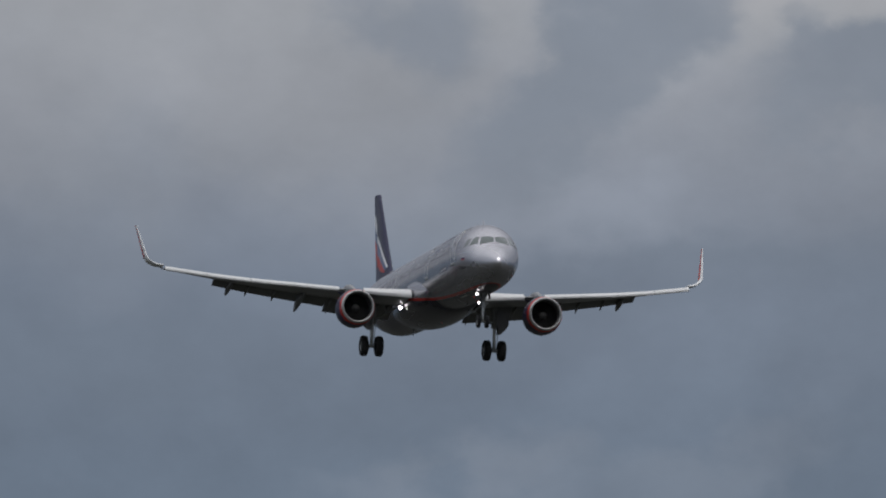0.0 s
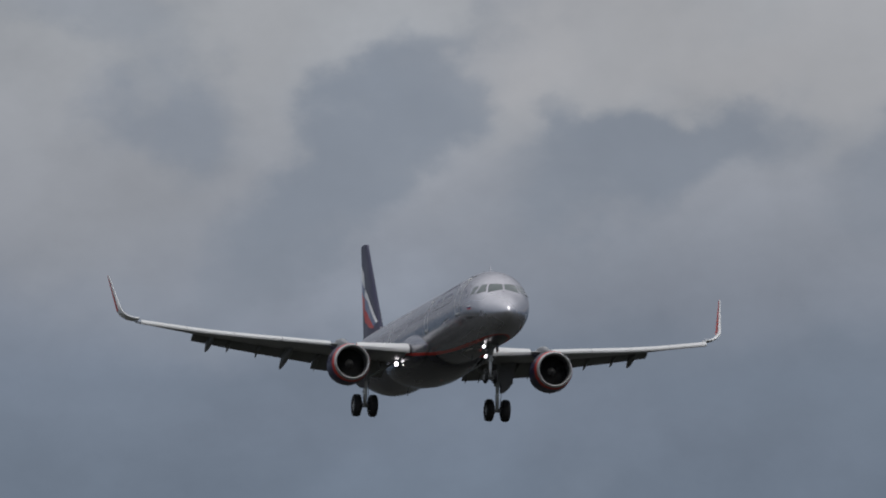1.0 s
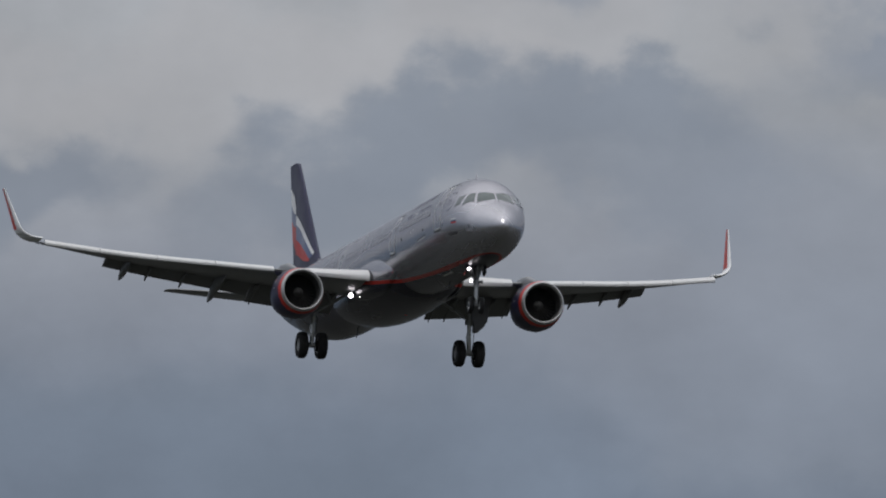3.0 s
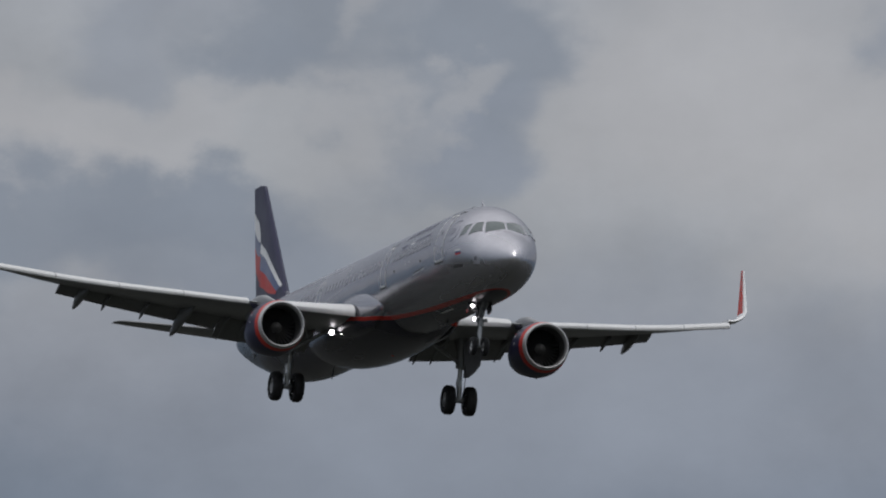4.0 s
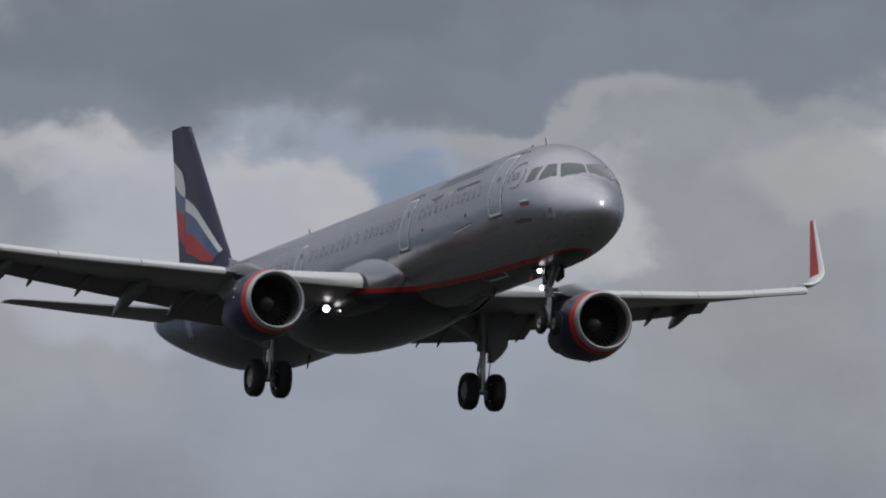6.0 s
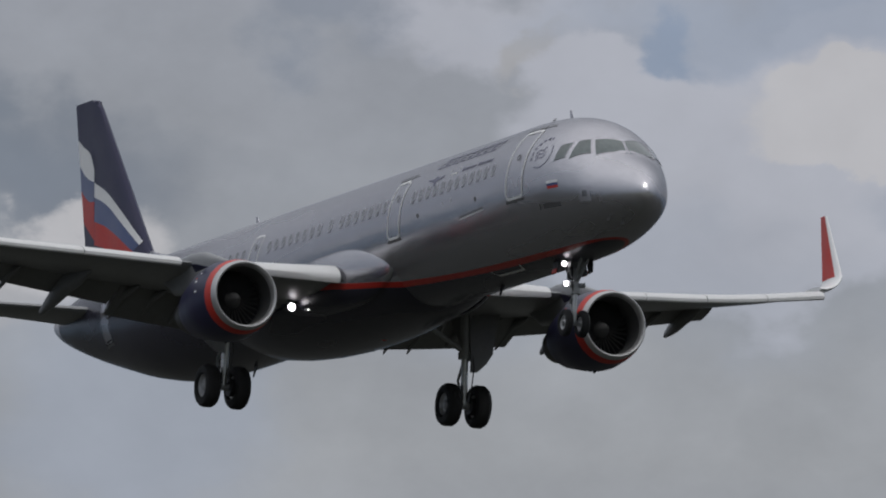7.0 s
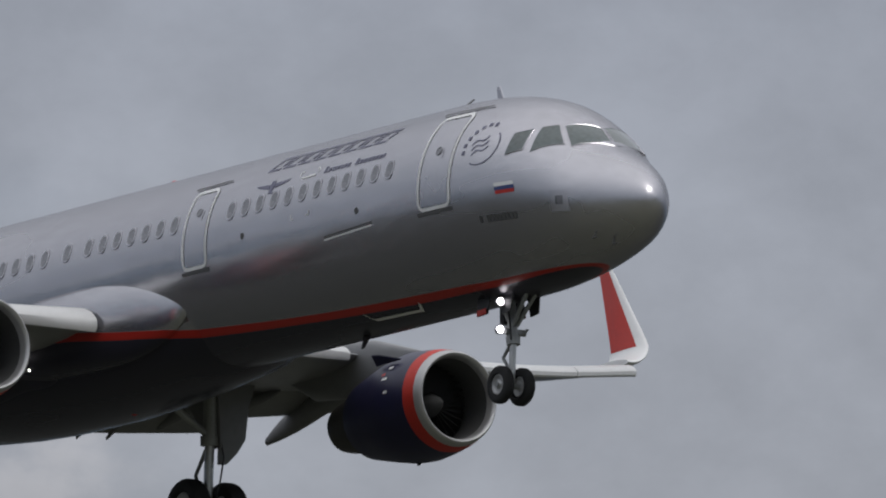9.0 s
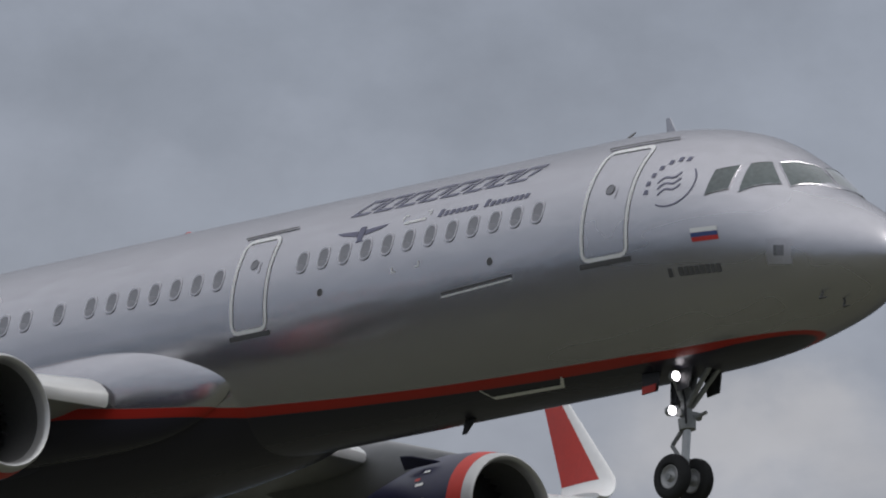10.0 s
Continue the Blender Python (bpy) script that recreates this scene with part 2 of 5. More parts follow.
    bank(19.91, 6.49, 0.39, 0.18, 25, BRIGHT, 0.90, 0.25)
    bank(19.57, 6.42, 0.12, 0.09, 0, BRIGHT, 0.90, 0.25)
    bank(19.58, 6.68, 0.22, 0.13, -25, DEEP, 0.80, 0.45)
    bank(19.41, 6.11, 0.86, 0.33, 0, GREY, 0.80, 0.50)
    bank(18.06, 6.67, 0.22, 0.16, 0, STEEL, 0.50, 0.60)
    bank(18.38, 7.23, 1.94, 0.26, 0, ROOF, 0.95, 0.35)
    bank(18.67, 7.13, 1.27, 0.18, 3, SLATE, 0.85, 0.60)
    bank(18.50, 6.02, 0.14, 0.22, 25, PALE, 0.80, 0.50)
    bank(19.45, 5.83, 1.22, 0.24, 0, GREY, 0.60, 0.70)
    bank(19.82, 7.37, 2.04, 0.31, 0, ROOF, 0.95, 0.30)
    bank(20.42, 7.26, 1.14, 0.19, 6, SLATE, 0.85, 0.50)
    bank(19.95, 6.92, 0.41, 0.08, 6, PALE, 0.85, 0.40)
    bank(21.39, 6.98, 0.43, 0.22, 32, BRIGHT, 0.95, 0.20)
    bank(21.10, 6.76, 0.39, 0.18, 0, CREAM, 0.90, 0.30)
    bank(21.53, 7.21, 0.12, 0.09, 0, BRIGHT, 0.90, 0.30)
    bank(21.77, 6.44, 0.53, 0.41, 0, GREY, 0.80, 0.50)
    bank(24.87, 8.12, 0.86, 0.14, 0, BLUE, 0.80, 0.40)
    bank(24.54, 8.10, 0.10, 0.09, 0, DEEP, 0.60, 0.50)
    bank(22.96, 7.96, 0.49, 0.15, 0, MIST, 0.90, 0.40)
    bank(22.46, 8.01, 0.27, 0.18, 10, STEEL, 0.85, 0.40)
    bank(23.17, 7.87, 0.18, 0.08, 20, CREAM, 0.90, 0.30)
    bank(23.88, 7.40, 0.96, 0.51, 0, MIST, 0.95, 0.12)
    bank(24.41, 7.78, 0.47, 0.24, -8, MIST, 0.95, 0.15)
    bank(24.57, 7.97, 0.18, 0.08, 0, MIST, 0.90, 0.20)
    bank(25.27, 7.78, 0.47, 0.15, 0, BRIGHT, 0.95, 0.20)
    bank(25.20, 7.39, 0.61, 0.22, 0, GREY, 0.90, 0.30)
    bank(23.36, 7.02, 1.02, 0.24, 0, GREY, 0.50, 0.70)
    bank(24.36, 7.98, 1.06, 0.16, 0, BLUE, 0.80, 0.40)
    bank(24.52, 8.17, 1.02, 0.09, 0, GREY, 0.70, 0.60)
    bank(23.64, 7.93, 0.10, 0.08, 0, DEEP, 0.60, 0.50)
    bank(24.41, 7.67, 0.53, 0.11, -2, BRIGHT, 0.95, 0.18)
    bank(23.56, 7.69, 0.41, 0.19, -10, MIST, 0.95, 0.15)
    bank(26.55, 8.43, 1.06, 0.16, 0, BLUE, 0.70, 0.50)
    bank(26.26, 8.51, 0.61, 0.08, 0, GREY, 0.70, 0.60)
    bank(26.94, 8.26, 0.12, 0.12, 0, DEEP, 0.75, 0.40)
    bank(28.80, 8.45, 0.13, 0.16, 0, DEEP, 0.80, 0.45)
    bank(28.16, 8.63, 0.53, 0.06, 0, BLUE, 0.80, 0.50)
    bank(26.43, 8.12, 0.47, 0.23, -4, BRIGHT, 0.95, 0.15)
    bank(27.62, 8.32, 0.43, 0.22, 25, BRIGHT, 0.95, 0.13)
    bank(28.22, 8.37, 0.44, 0.20, -10, BRIGHT, 0.95, 0.2)
    bank(27.81, 8.55, 0.09, 0.07, 0, BRIGHT, 0.90, 0.25)
    bank(27.26, 7.98, 1.02, 0.31, 0, MIST, 0.90, 0.30)
    bank(29.00, 8.26, 0.41, 0.41, 10, MIST, 0.85, 0.35)
    bank(28.87, 7.73, 0.31, 0.16, 0, MIST, 0.60, 0.60)
    bank(29.20, 7.74, 0.12, 0.09, 0, CREAM, 0.80, 0.50)
    bank(31.10, 8.41, 0.82, 0.41, 0, GREY, 0.50, 0.80)
    bank(29.68, 7.36, 0.51, 0.18, 0, MIST, 0.50, 0.80)
    bank(32.14, 7.90, 0.57, 0.12, 5, MIST, 0.50, 0.80)
    bank(32.12, 8.64, 0.65, 0.41, 0, STEEL, 0.75, 0.80)
    bank(31.32, 7.40, 1.02, 0.18, 0, MIST, 0.50, 0.80)
    bank(32.76, 7.90, 0.22, 0.12, 10, BRIGHT, 0.55, 0.70)
    bank(40.14, 9.75, 0.61, 0.18, 0, MIST, 0.60, 0.80)
    bank(40.12, 10.10, 0.12, 0.10, 0, MIST, 0.50, 0.70)
    bank(38.69, 10.27, 1.02, 0.18, 0, STEEL, 0.40, 0.80)
    bank(44.30, 9.38, 0.47, 0.22, -10, BRIGHT, 0.75, 0.70)
    bank(43.37, 10.39, 1.43, 0.18, 5, GREY, 0.40, 0.80)
    bank(42.33, 10.74, 1.02, 0.16, 0, STEEL, 0.40, 0.80)
    bank(11.15, 5.76, 0.52, 0.17, 36, SLATE, 0.65, 0.45)
    bank(11.95, 5.60, 0.20, 0.22, 20, SLATE, 0.50, 0.50)
    bank(13.25, 5.68, 0.50, 0.20, 20, SLATE, 0.50, 0.50)
    bank(11.62, 5.98, 0.20, 0.14, 20, CREAM, 0.60, 0.50)
    bank(9.20, 5.20, 0.35, 0.35, 0, SLATE, 0.35, 0.80)
    bank(10.95, 5.18, 0.35, 0.15, 0, GREY, 0.35, 0.80)


build_sky()
sun = new("sun", bpy.data.lights.new("sun", "SUN"))
sun.data.energy, sun.data.angle, sun.data.color = 0.6, radians(12), (1.0, 0.97, 0.93)
sun.matrix_world = look((0, 0, 0), (-math.cos(radians(SUN_AZ)) * math.cos(radians(SUN_EL)),
                                    -math.sin(radians(SUN_AZ)) * math.cos(radians(SUN_EL)), -math.sin(radians(SUN_EL))))


# ---- materials ----
def material(name, color, rough=0.5, metal=0.0, vary=0.12, scale=3.0, bump=0.0, coat=0.0, streak=1.0):
    """A painted or bare surface with grain and broad stains."""
    m = bpy.data.materials.new(name)
    m.use_nodes = True
    nt = m.node_tree
    b = nt.nodes["Principled BSDF"]
    tc = nt.nodes.new("ShaderNodeTexCoord")
    mp = nt.nodes.new("ShaderNodeMapping")
    mp.inputs["Scale"].default_value = (1.0 / streak, 1, 1)
    nt.links.new(tc.outputs["Object"], mp.inputs[0])
    fine = nt.nodes.new("ShaderNodeTexNoise")
    fine.inputs["Scale"].default_value, fine.inputs["Detail"].default_value = scale * 6, 5
    wide = nt.nodes.new("ShaderNodeTexNoise")
    wide.inputs["Scale"].default_value, wide.inputs["Detail"].default_value = scale * 0.4, 3
    for n in (fine, wide):
        nt.links.new(mp.outputs[0], n.inputs["Vector"])
    add = nt.nodes.new("ShaderNodeMath")
    add.operation = "ADD"
    nt.links.new(fine.outputs["Fac"], add.inputs[0])
    nt.links.new(wide.outputs["Fac"], add.inputs[1])
    mr = nt.nodes.new("ShaderNodeMapRange")
    mr.inputs["From Min"].default_value, mr.inputs["From Max"].default_value = 0.6, 1.4
    mr.inputs["To Min"].default_value, mr.inputs["To Max"].default_value = 1 - vary, 1 + vary
    nt.links.new(add.outputs[0], mr.inputs[0])
    sc = nt.nodes.new("ShaderNodeVectorMath")
    sc.operation = "SCALE"
    sc.inputs[0].default_value = color
    nt.links.new(mr.outputs[0], sc.inputs["Scale"])
    nt.links.new(sc.outputs[0], b.inputs["Base Color"])
    rr = nt.nodes.new("ShaderNodeMapRange")
    rr.inputs["From Min"].default_value, rr.inputs["From Max"].default_value = 0.3, 0.7
    rr.inputs["To Min"].default_value, rr.inputs["To Max"].default_value = max(0.02, rough - 0.06), rough + 0.08
    nt.links.new(wide.outputs["Fac"], rr.inputs[0])
    nt.links.new(rr.outputs[0], b.inputs["Roughness"])
    b.inputs["Metallic"].default_value = metal
    b.inputs["Coat Weight"].default_value = coat
    b.inputs["Coat Roughness"].default_value = 0.12
    if bump:
        bp = nt.nodes.new("ShaderNodeBump")
        bp.inputs["Strength"].default_value, bp.inputs["Distance"].default_value = bump, 0.02
        nt.links.new(fine.outputs["Fac"], bp.inputs["Height"])
        nt.links.new(bp.outputs[0], b.inputs["Normal"])
    return m


def glow(name, color, strength):
    m = bpy.data.materials.new(name)
    m.use_nodes = True
    b = m.node_tree.nodes["Principled BSDF"]
    b.inputs["Base Color"].default_value = (*color, 1)
    b.inputs["Emission Color"].default_value = (*color, 1)
    b.inputs["Emission Strength"].default_value = strength
    return m


def livery_material():
    """Silver-grey hull, a thin red line and a navy belly that sweeps up towards the tail."""
    m = material("hull_paint", (0.565, 0.56, 0.594), 0.24, 0.86, 0.07, 0.9, 0.0, 0.0, 4.0)
    nt = m.node_tree
    b = nt.nodes["Principled BSDF"]
    silver = b.inputs["Base Color"].links[0].from_socket
    tc = nt.nodes.new("ShaderNodeTexCoord")
    sep = nt.nodes.new("ShaderNodeSeparateXYZ")
    nt.links.new(tc.outputs["Object"], sep.inputs[0])
    x01 = nt.nodes.new("ShaderNodeMapRange")
    x01.inputs["From Min"].default_value, x01.inputs["From Max"].default_value = 0, -45
    nt.links.new(sep.outputs[0], x01.inputs[0])

    def edge(points):
        fc = nt.nodes.new("ShaderNodeFloatCurve")
        c = fc.mapping.curves[0]
        pts = [(-x / 45, (z + 3) / 9) for x, z in points]
        while len(c.points) < len(pts):
            c.points.new(0.5, 0.5)
        for p, q in zip(c.points, pts):
            p.location = q
            p.handle_type = "AUTO_CLAMPED"
        fc.mapping.update()
        nt.links.new(x01.outputs[0], fc.inputs["Value"])
        back = nt.nodes.new("ShaderNodeMath")
        back.operation = "MULTIPLY_ADD"
        nt.links.new(fc.outputs[0], back.inputs[0])
        back.inputs[1].default_value, back.inputs[2].default_value = 9, -3
        d = nt.nodes.new("ShaderNodeMath")
        d.operation = "SUBTRACT"
        nt.links.new(sep.outputs[2], d.inputs[0])
        nt.links.new(back.outputs[0], d.inputs[1])
        k = nt.nodes.new("ShaderNodeMath")
        k.operation = "MULTIPLY"
        k.use_clamp = True
        nt.links.new(d.outputs[0], k.inputs[0])
        k.inputs[1].default_value = 80
        return k.outputs[0]

    top = edge([(0, -1.75), (-2, -1.77), (-3.4, -1.82), (-4.5, -1.84), (-5.8, -1.82), (-7, -1.8), (-9, -1.76), (-10.9, -1.7), (-13.6, -1.56), (-16.3, -1.37), (-18.2, -1.16),
                (-24, -0.75), (-30.85, -0.22), (-32.9, 0.19), (-34.8, 0.7), (-35.75, 1.08), (-37.5, 2.0), (-45, 5.5)])
    low = edge([(0, -1.78), (-2, -1.8), (-3.4, -1.88), (-4.5, -1.93), (-5.8, -1.93), (-7, -1.92), (-9, -1.88), (-10.9, -1.82), (-13.6, -1.7), (-16.3, -1.53), (-18.2, -1.34),
                (-24, -0.95), (-30.85, -0.42), (-32.9, -0.04), (-34.8, 0.44), (-35.75, 0.8), (-37.5, 1.7), (-45, 5.2)])

    def mix(fac, a, bb):
        n = nt.nodes.new("ShaderNodeMix")
        n.data_type = "RGBA"
        nt.links.new(fac, n.inputs[0])
        for s, v in ((n.inputs[6], a), (n.inputs[7], bb)):
            if isinstance(v, tuple):
                s.default_value = (*v, 1)
            else:
                nt.links.new(v, s)
        return n.outputs[2]

    c = mix(low, NAVY, RED)
    c = mix(top, c, silver)
    tail = nt.nodes.new("ShaderNodeMapRange")
    tail.inputs["From Min"].default_value, tail.inputs["From Max"].default_value = -42.9, -43.0
    nt.links.new(sep.outputs[0], tail.inputs[0])
    c = mix(tail.outputs[0], c, silver)
    nt.links.new(c, b.inputs["Base Color"])
    mm = nt.nodes.new("ShaderNodeMath")
    mm.operation = "MULTIPLY"
    nt.links.new(top, mm.inputs[0])
    mm.inputs[1].default_value = 0.86
    nt.links.new(mm.outputs[0], b.inputs["Metallic"])
    b.inputs["Specular Tint"].default_value = (0.62, 0.62, 0.63, 1)
    # the navy belly is duller than the silver
    dull = nt.nodes.new("ShaderNodeMapRange")
    dull.inputs["To Min"].default_value, dull.inputs["To Max"].default_value = 0.3, 0.5
    nt.links.new(top, dull.inputs[0])
    nt.links.new(dull.outputs[0], b.inputs["Specular IOR Level"])
    # slightly wavy sheet metal
    mp = nt.nodes.new("ShaderNodeMapping")
    mp.inputs["Scale"].default_value = (0.55, 1.3, 1.3)
    nt.links.new(tc.outputs["Object"], mp.inputs[0])
    wav = nt.nodes.new("ShaderNodeTexNoise")
    wav.inputs["Scale"].default_value, wav.inputs["Detail"].default_value = 1.6, 2.5
    nt.links.new(mp.outputs[0], wav.inputs["Vector"])
    bp = nt.nodes.new("ShaderNodeBump")
    bp.inputs["Strength"].default_value, bp.inputs["Distance"].default_value = 0.28, 0.05
    nt.links.new(wav.outputs["Fac"], bp.inputs["Height"])
    nt.links.new(bp.outputs[0], b.inputs["Normal"])
    return m


NAVY, RED = (0.036, 0.035, 0.05), (0.5, 0.035, 0.024)
M_HULL = livery_material()
M_SILVER = material("silver_paint", (0.565, 0.56, 0.594), 0.25, 0.86, 0.05, 1.0, 0, 0.0)
M_NAVY = material("navy_paint", (0.017, 0.017, 0.058), 0.42, 0.0, 0.15, 1.2, 0, 0.0)
M_RED = material("red_paint", (0.56, 0.035, 0.022), 0.45, 0.0, 0.1, 1.5, 0, 0.0)
M_BLUE = material("blue_paint", (0.03, 0.06, 0.2), 0.35, 0.0, 0.1, 1.5, 0, 0.3)
M_WHITE = material("white_paint", (0.88, 0.88, 0.87), 0.4, 0.0, 0.05, 1.5, 0, 0.2)
M_WING = material("wing_grey_paint", (0.24, 0.244, 0.25), 0.42, 0.1, 0.1, 0.8, 0, 0.15, 2.0)
M_SLAT = material("slat_light_grey_paint", (0.69, 0.69, 0.685), 0.4, 0.1, 0.06, 1.0, 0, 0.2)
M_FLAP = material("flap_grey_paint", (0.17, 0.172, 0.175), 0.45, 0.1, 0.12, 1.0)
M_STEEL = material("bare_steel", (0.55, 0.55, 0.54), 0.3, 0.9, 0.15, 4.0)
M_LIP = material("brushed_lip_metal", (0.52, 0.52, 0.52), 0.4, 0.65, 0.05, 2.0)
M_SPIN = material("spinner_grey_paint", (0.07, 0.07, 0.07), 0.6, 0.0, 0.1, 4.0)
M_DUCT = material("inlet_lining", (0.12, 0.12, 0.12), 0.4, 0.3, 0.15, 3.0)
M_SOOT = material("sooty_exhaust_metal", (0.09, 0.085, 0.08), 0.5, 0.6, 0.3, 4.0)
M_GEAR = material("gear_grey_paint", (0.3, 0.31, 0.31), 0.45, 0.2, 0.2, 5.0, 0.1)
M_TYRE = material("tyre_rubber", (0.018, 0.018, 0.019), 0.75, 0.0, 0.25, 8.0, 0.3)
M_HUB = material("wheel_hub_alloy", (0.42, 0.42, 0.42), 0.4, 0.6, 0.2, 8.0)
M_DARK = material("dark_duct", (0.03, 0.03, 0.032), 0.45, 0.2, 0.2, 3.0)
M_BLADE = material("fan_blade_metal", (0.032, 0.032, 0.033), 0.6, 0.2, 0.15, 5.0)
M_GLASS = material("cockpit_glass", (0.075, 0.1, 0.1), 0.08, 0.0, 0.3, 2.0, 0, 1.0)
M_PANE = material("cabin_pane", (0.23, 0.23, 0.25), 0.25, 0.35, 0.15, 4.0, 0, 0.6)
M_RIM = material("window_rim_metal", (0.57, 0.56, 0.6), 0.35, 0.84, 0.1, 4.0)
M_TITLE = material("title_grey_blue_paint", (0.18, 0.18, 0.25), 0.38, 0.35, 0.08, 2.0)
M_LINE = material("dark_seam", (0.1, 0.1, 0.1), 0.6, 0.0, 0.2, 4.0)
for mat in (M_SILVER, M_RIM, M_TITLE, M_PANE):
    mat.node_tree.nodes["Principled BSDF"].inputs["Specular Tint"].default_value = (0.62, 0.62, 0.63, 1)
M_BEACON = material("red_beacon_glass", (0.5, 0.02, 0.01), 0.15, 0.0, 0.1, 5.0)
M_LAMP = glow("lit_lamp", (1.0, 0.94, 1.0), 5.0)
M_LAMP_LOW = glow("lit_lamp_dim", (1.0, 0.98, 0.92), 5.0)
M_GREEN = glow("green_lamp", (0.1, 1.0, 0.5), 4.0)
M_GRASS = material("mown_grass", (0.098, 0.098, 0.066), 1.0, 0.0, 0.4, 0.4, 0.2)


# ---- mesh helpers ----
def part(name, geo, mat, parent, label="", smooth=True):
    """Links vertices and faces as one mesh object under a thing or a part."""
    verts, faces = geo
    me = bpy.data.meshes.new(name)
    me.from_pydata([tuple(v) for v in verts], [], faces)
    bm = bmesh.new()
    bm.from_mesh(me)
    bmesh.ops.remove_doubles(bm, verts=bm.verts, dist=1e-5)
    bmesh.ops.recalc_face_normals(bm, faces=bm.faces)
    bm.to_mesh(me)
    bm.free()
    if smooth:
        me.shade_smooth()
        me.set_sharp_from_angle(angle=radians(38))
    me.materials.append(mat)
    ob = new(name, me)
    ob.parent = parent
    return tagged(ob, label)


def loft(rings, closed=True, caps=True):
    n = len(rings[0])
    v = [p for r in rings for p in r]
    f = []
    for i in range(len(rings) - 1):
        for j in range(n if closed else n - 1):
            k = (j + 1) % n
            f.append((i * n + j, i * n + k, (i + 1) * n + k, (i + 1) * n + j))
    if caps and closed:
        f.append(tuple(range(n)))
        f.append(tuple(range((len(rings) - 1) * n, len(rings) * n)))
    return v, f


def merged(*geos):
    v, f = [], []
    for gv, gf in geos:
        o = len(v)
        v += list(gv)
        f += [tuple(i + o for i in q) for q in gf]
    return v, f


def mirrored(geo):
    return [(x, -y, z) for x, y, z in geo[0]], [tuple(reversed(q)) for q in geo[1]]


def ring_at(c, axis, r, n=16):
    a = Vector(axis).normalized()
    u = a.orthogonal().normalized()
    w = a.cross(u)
    c = Vector(c)
    return [tuple(c + u * (r * math.cos(2 * math.pi * i / n)) + w * (r * math.sin(2 * math.pi * i / n))) for i in range(n)]


def tube(points, radii, n=14):
    """A round bar through points, with a radius at each."""
    rings = []
    for i, p in enumerate(points):
        a = Vector(points[min(i + 1, len(points) - 1)]) - Vector(points[max(i - 1, 0)])
        rings.append((p, a, radii[i]))
    u = rings[0][1].normalized().orthogonal().normalized()
    out = []
    for p, a, r in rings:
        a = a.normalized()
        u = (u - a * u.dot(a)).normalized()
        w = a.cross(u)
        out.append([tuple(Vector(p) + u * (r * math.cos(2 * math.pi * k / n)) + w * (r * math.sin(2 * math.pi * k / n))) for k in range(n)])
    return loft(out)


def turned(profile, centre, axis=(1, 0, 0), n=48, closed=False):
    """A body of revolution: profile rows (distance along the axis, radius)."""
    a = Vector(axis).normalized()
    return loft([ring_at(Vector(centre) + a * d, a, max(r, 1e-4), n) for d, r in profile], True, False)


def box(c, s, bev=0.015, turn=None):
    bm = bmesh.new()
    bmesh.ops.create_cube(bm, size=1)
    bmesh.ops.scale(bm, vec=s, verts=bm.verts)
    bmesh.ops.bevel(bm, geom=bm.edges[:], offset=bev, segments=2, affect="EDGES")
    m = Matrix.Translation(c) @ (turn or Matrix())
    v = [tuple(m @ q.co) for q in bm.verts]
    f = [tuple(q.index for q in fc.verts) for fc in bm.faces]
    bm.free()
    return v, f


def plate(outline, thick, axis):
    """A flat panel of any outline, given thickness along an axis."""
    a = Vector(axis) * thick
    n = len(outline)
    v = [tuple(p) for p in outline] + [tuple(Vector(p) + a) for p in outline]
    f = [tuple(range(n)), tuple(range(2 * n - 1, n - 1, -1))]
    f += [(i, (i + 1) % n, n + (i + 1) % n, n + i) for i in range(n)]
    return v, f


def smooth_curve(rows, x):
    """Monotone cubic through rows (x, y)."""
    xs, ys = [r[0] for r in rows], [r[1] for r in rows]
    if x <= xs[0]:
        return ys[0]
    if x >= xs[-1]:
        return ys[-1]
    d = [(ys[i + 1] - ys[i]) / (xs[i + 1] - xs[i]) for i in range(len(xs) - 1)]
    i = max(k for k in range(len(xs) - 1) if xs[k] <= x)

    def slope(k):
        if k == 0:
            return d[0]
        if k == len(xs) - 1:
            return d[-1]
        return 0.0 if d[k - 1] * d[k] <= 0 else 2 * d[k - 1] * d[k] / (d[k - 1] + d[k])

    h = xs[i + 1] - xs[i]
    t = (x - xs[i]) / h
    return (ys[i] * (1 + 2 * t) * (1 - t) ** 2 + h * slope(i) * t * (1 - t) ** 2 + ys[i + 1] * t * t * (3 - 2 * t) + h * slope(i + 1) * t * t * (t - 1))


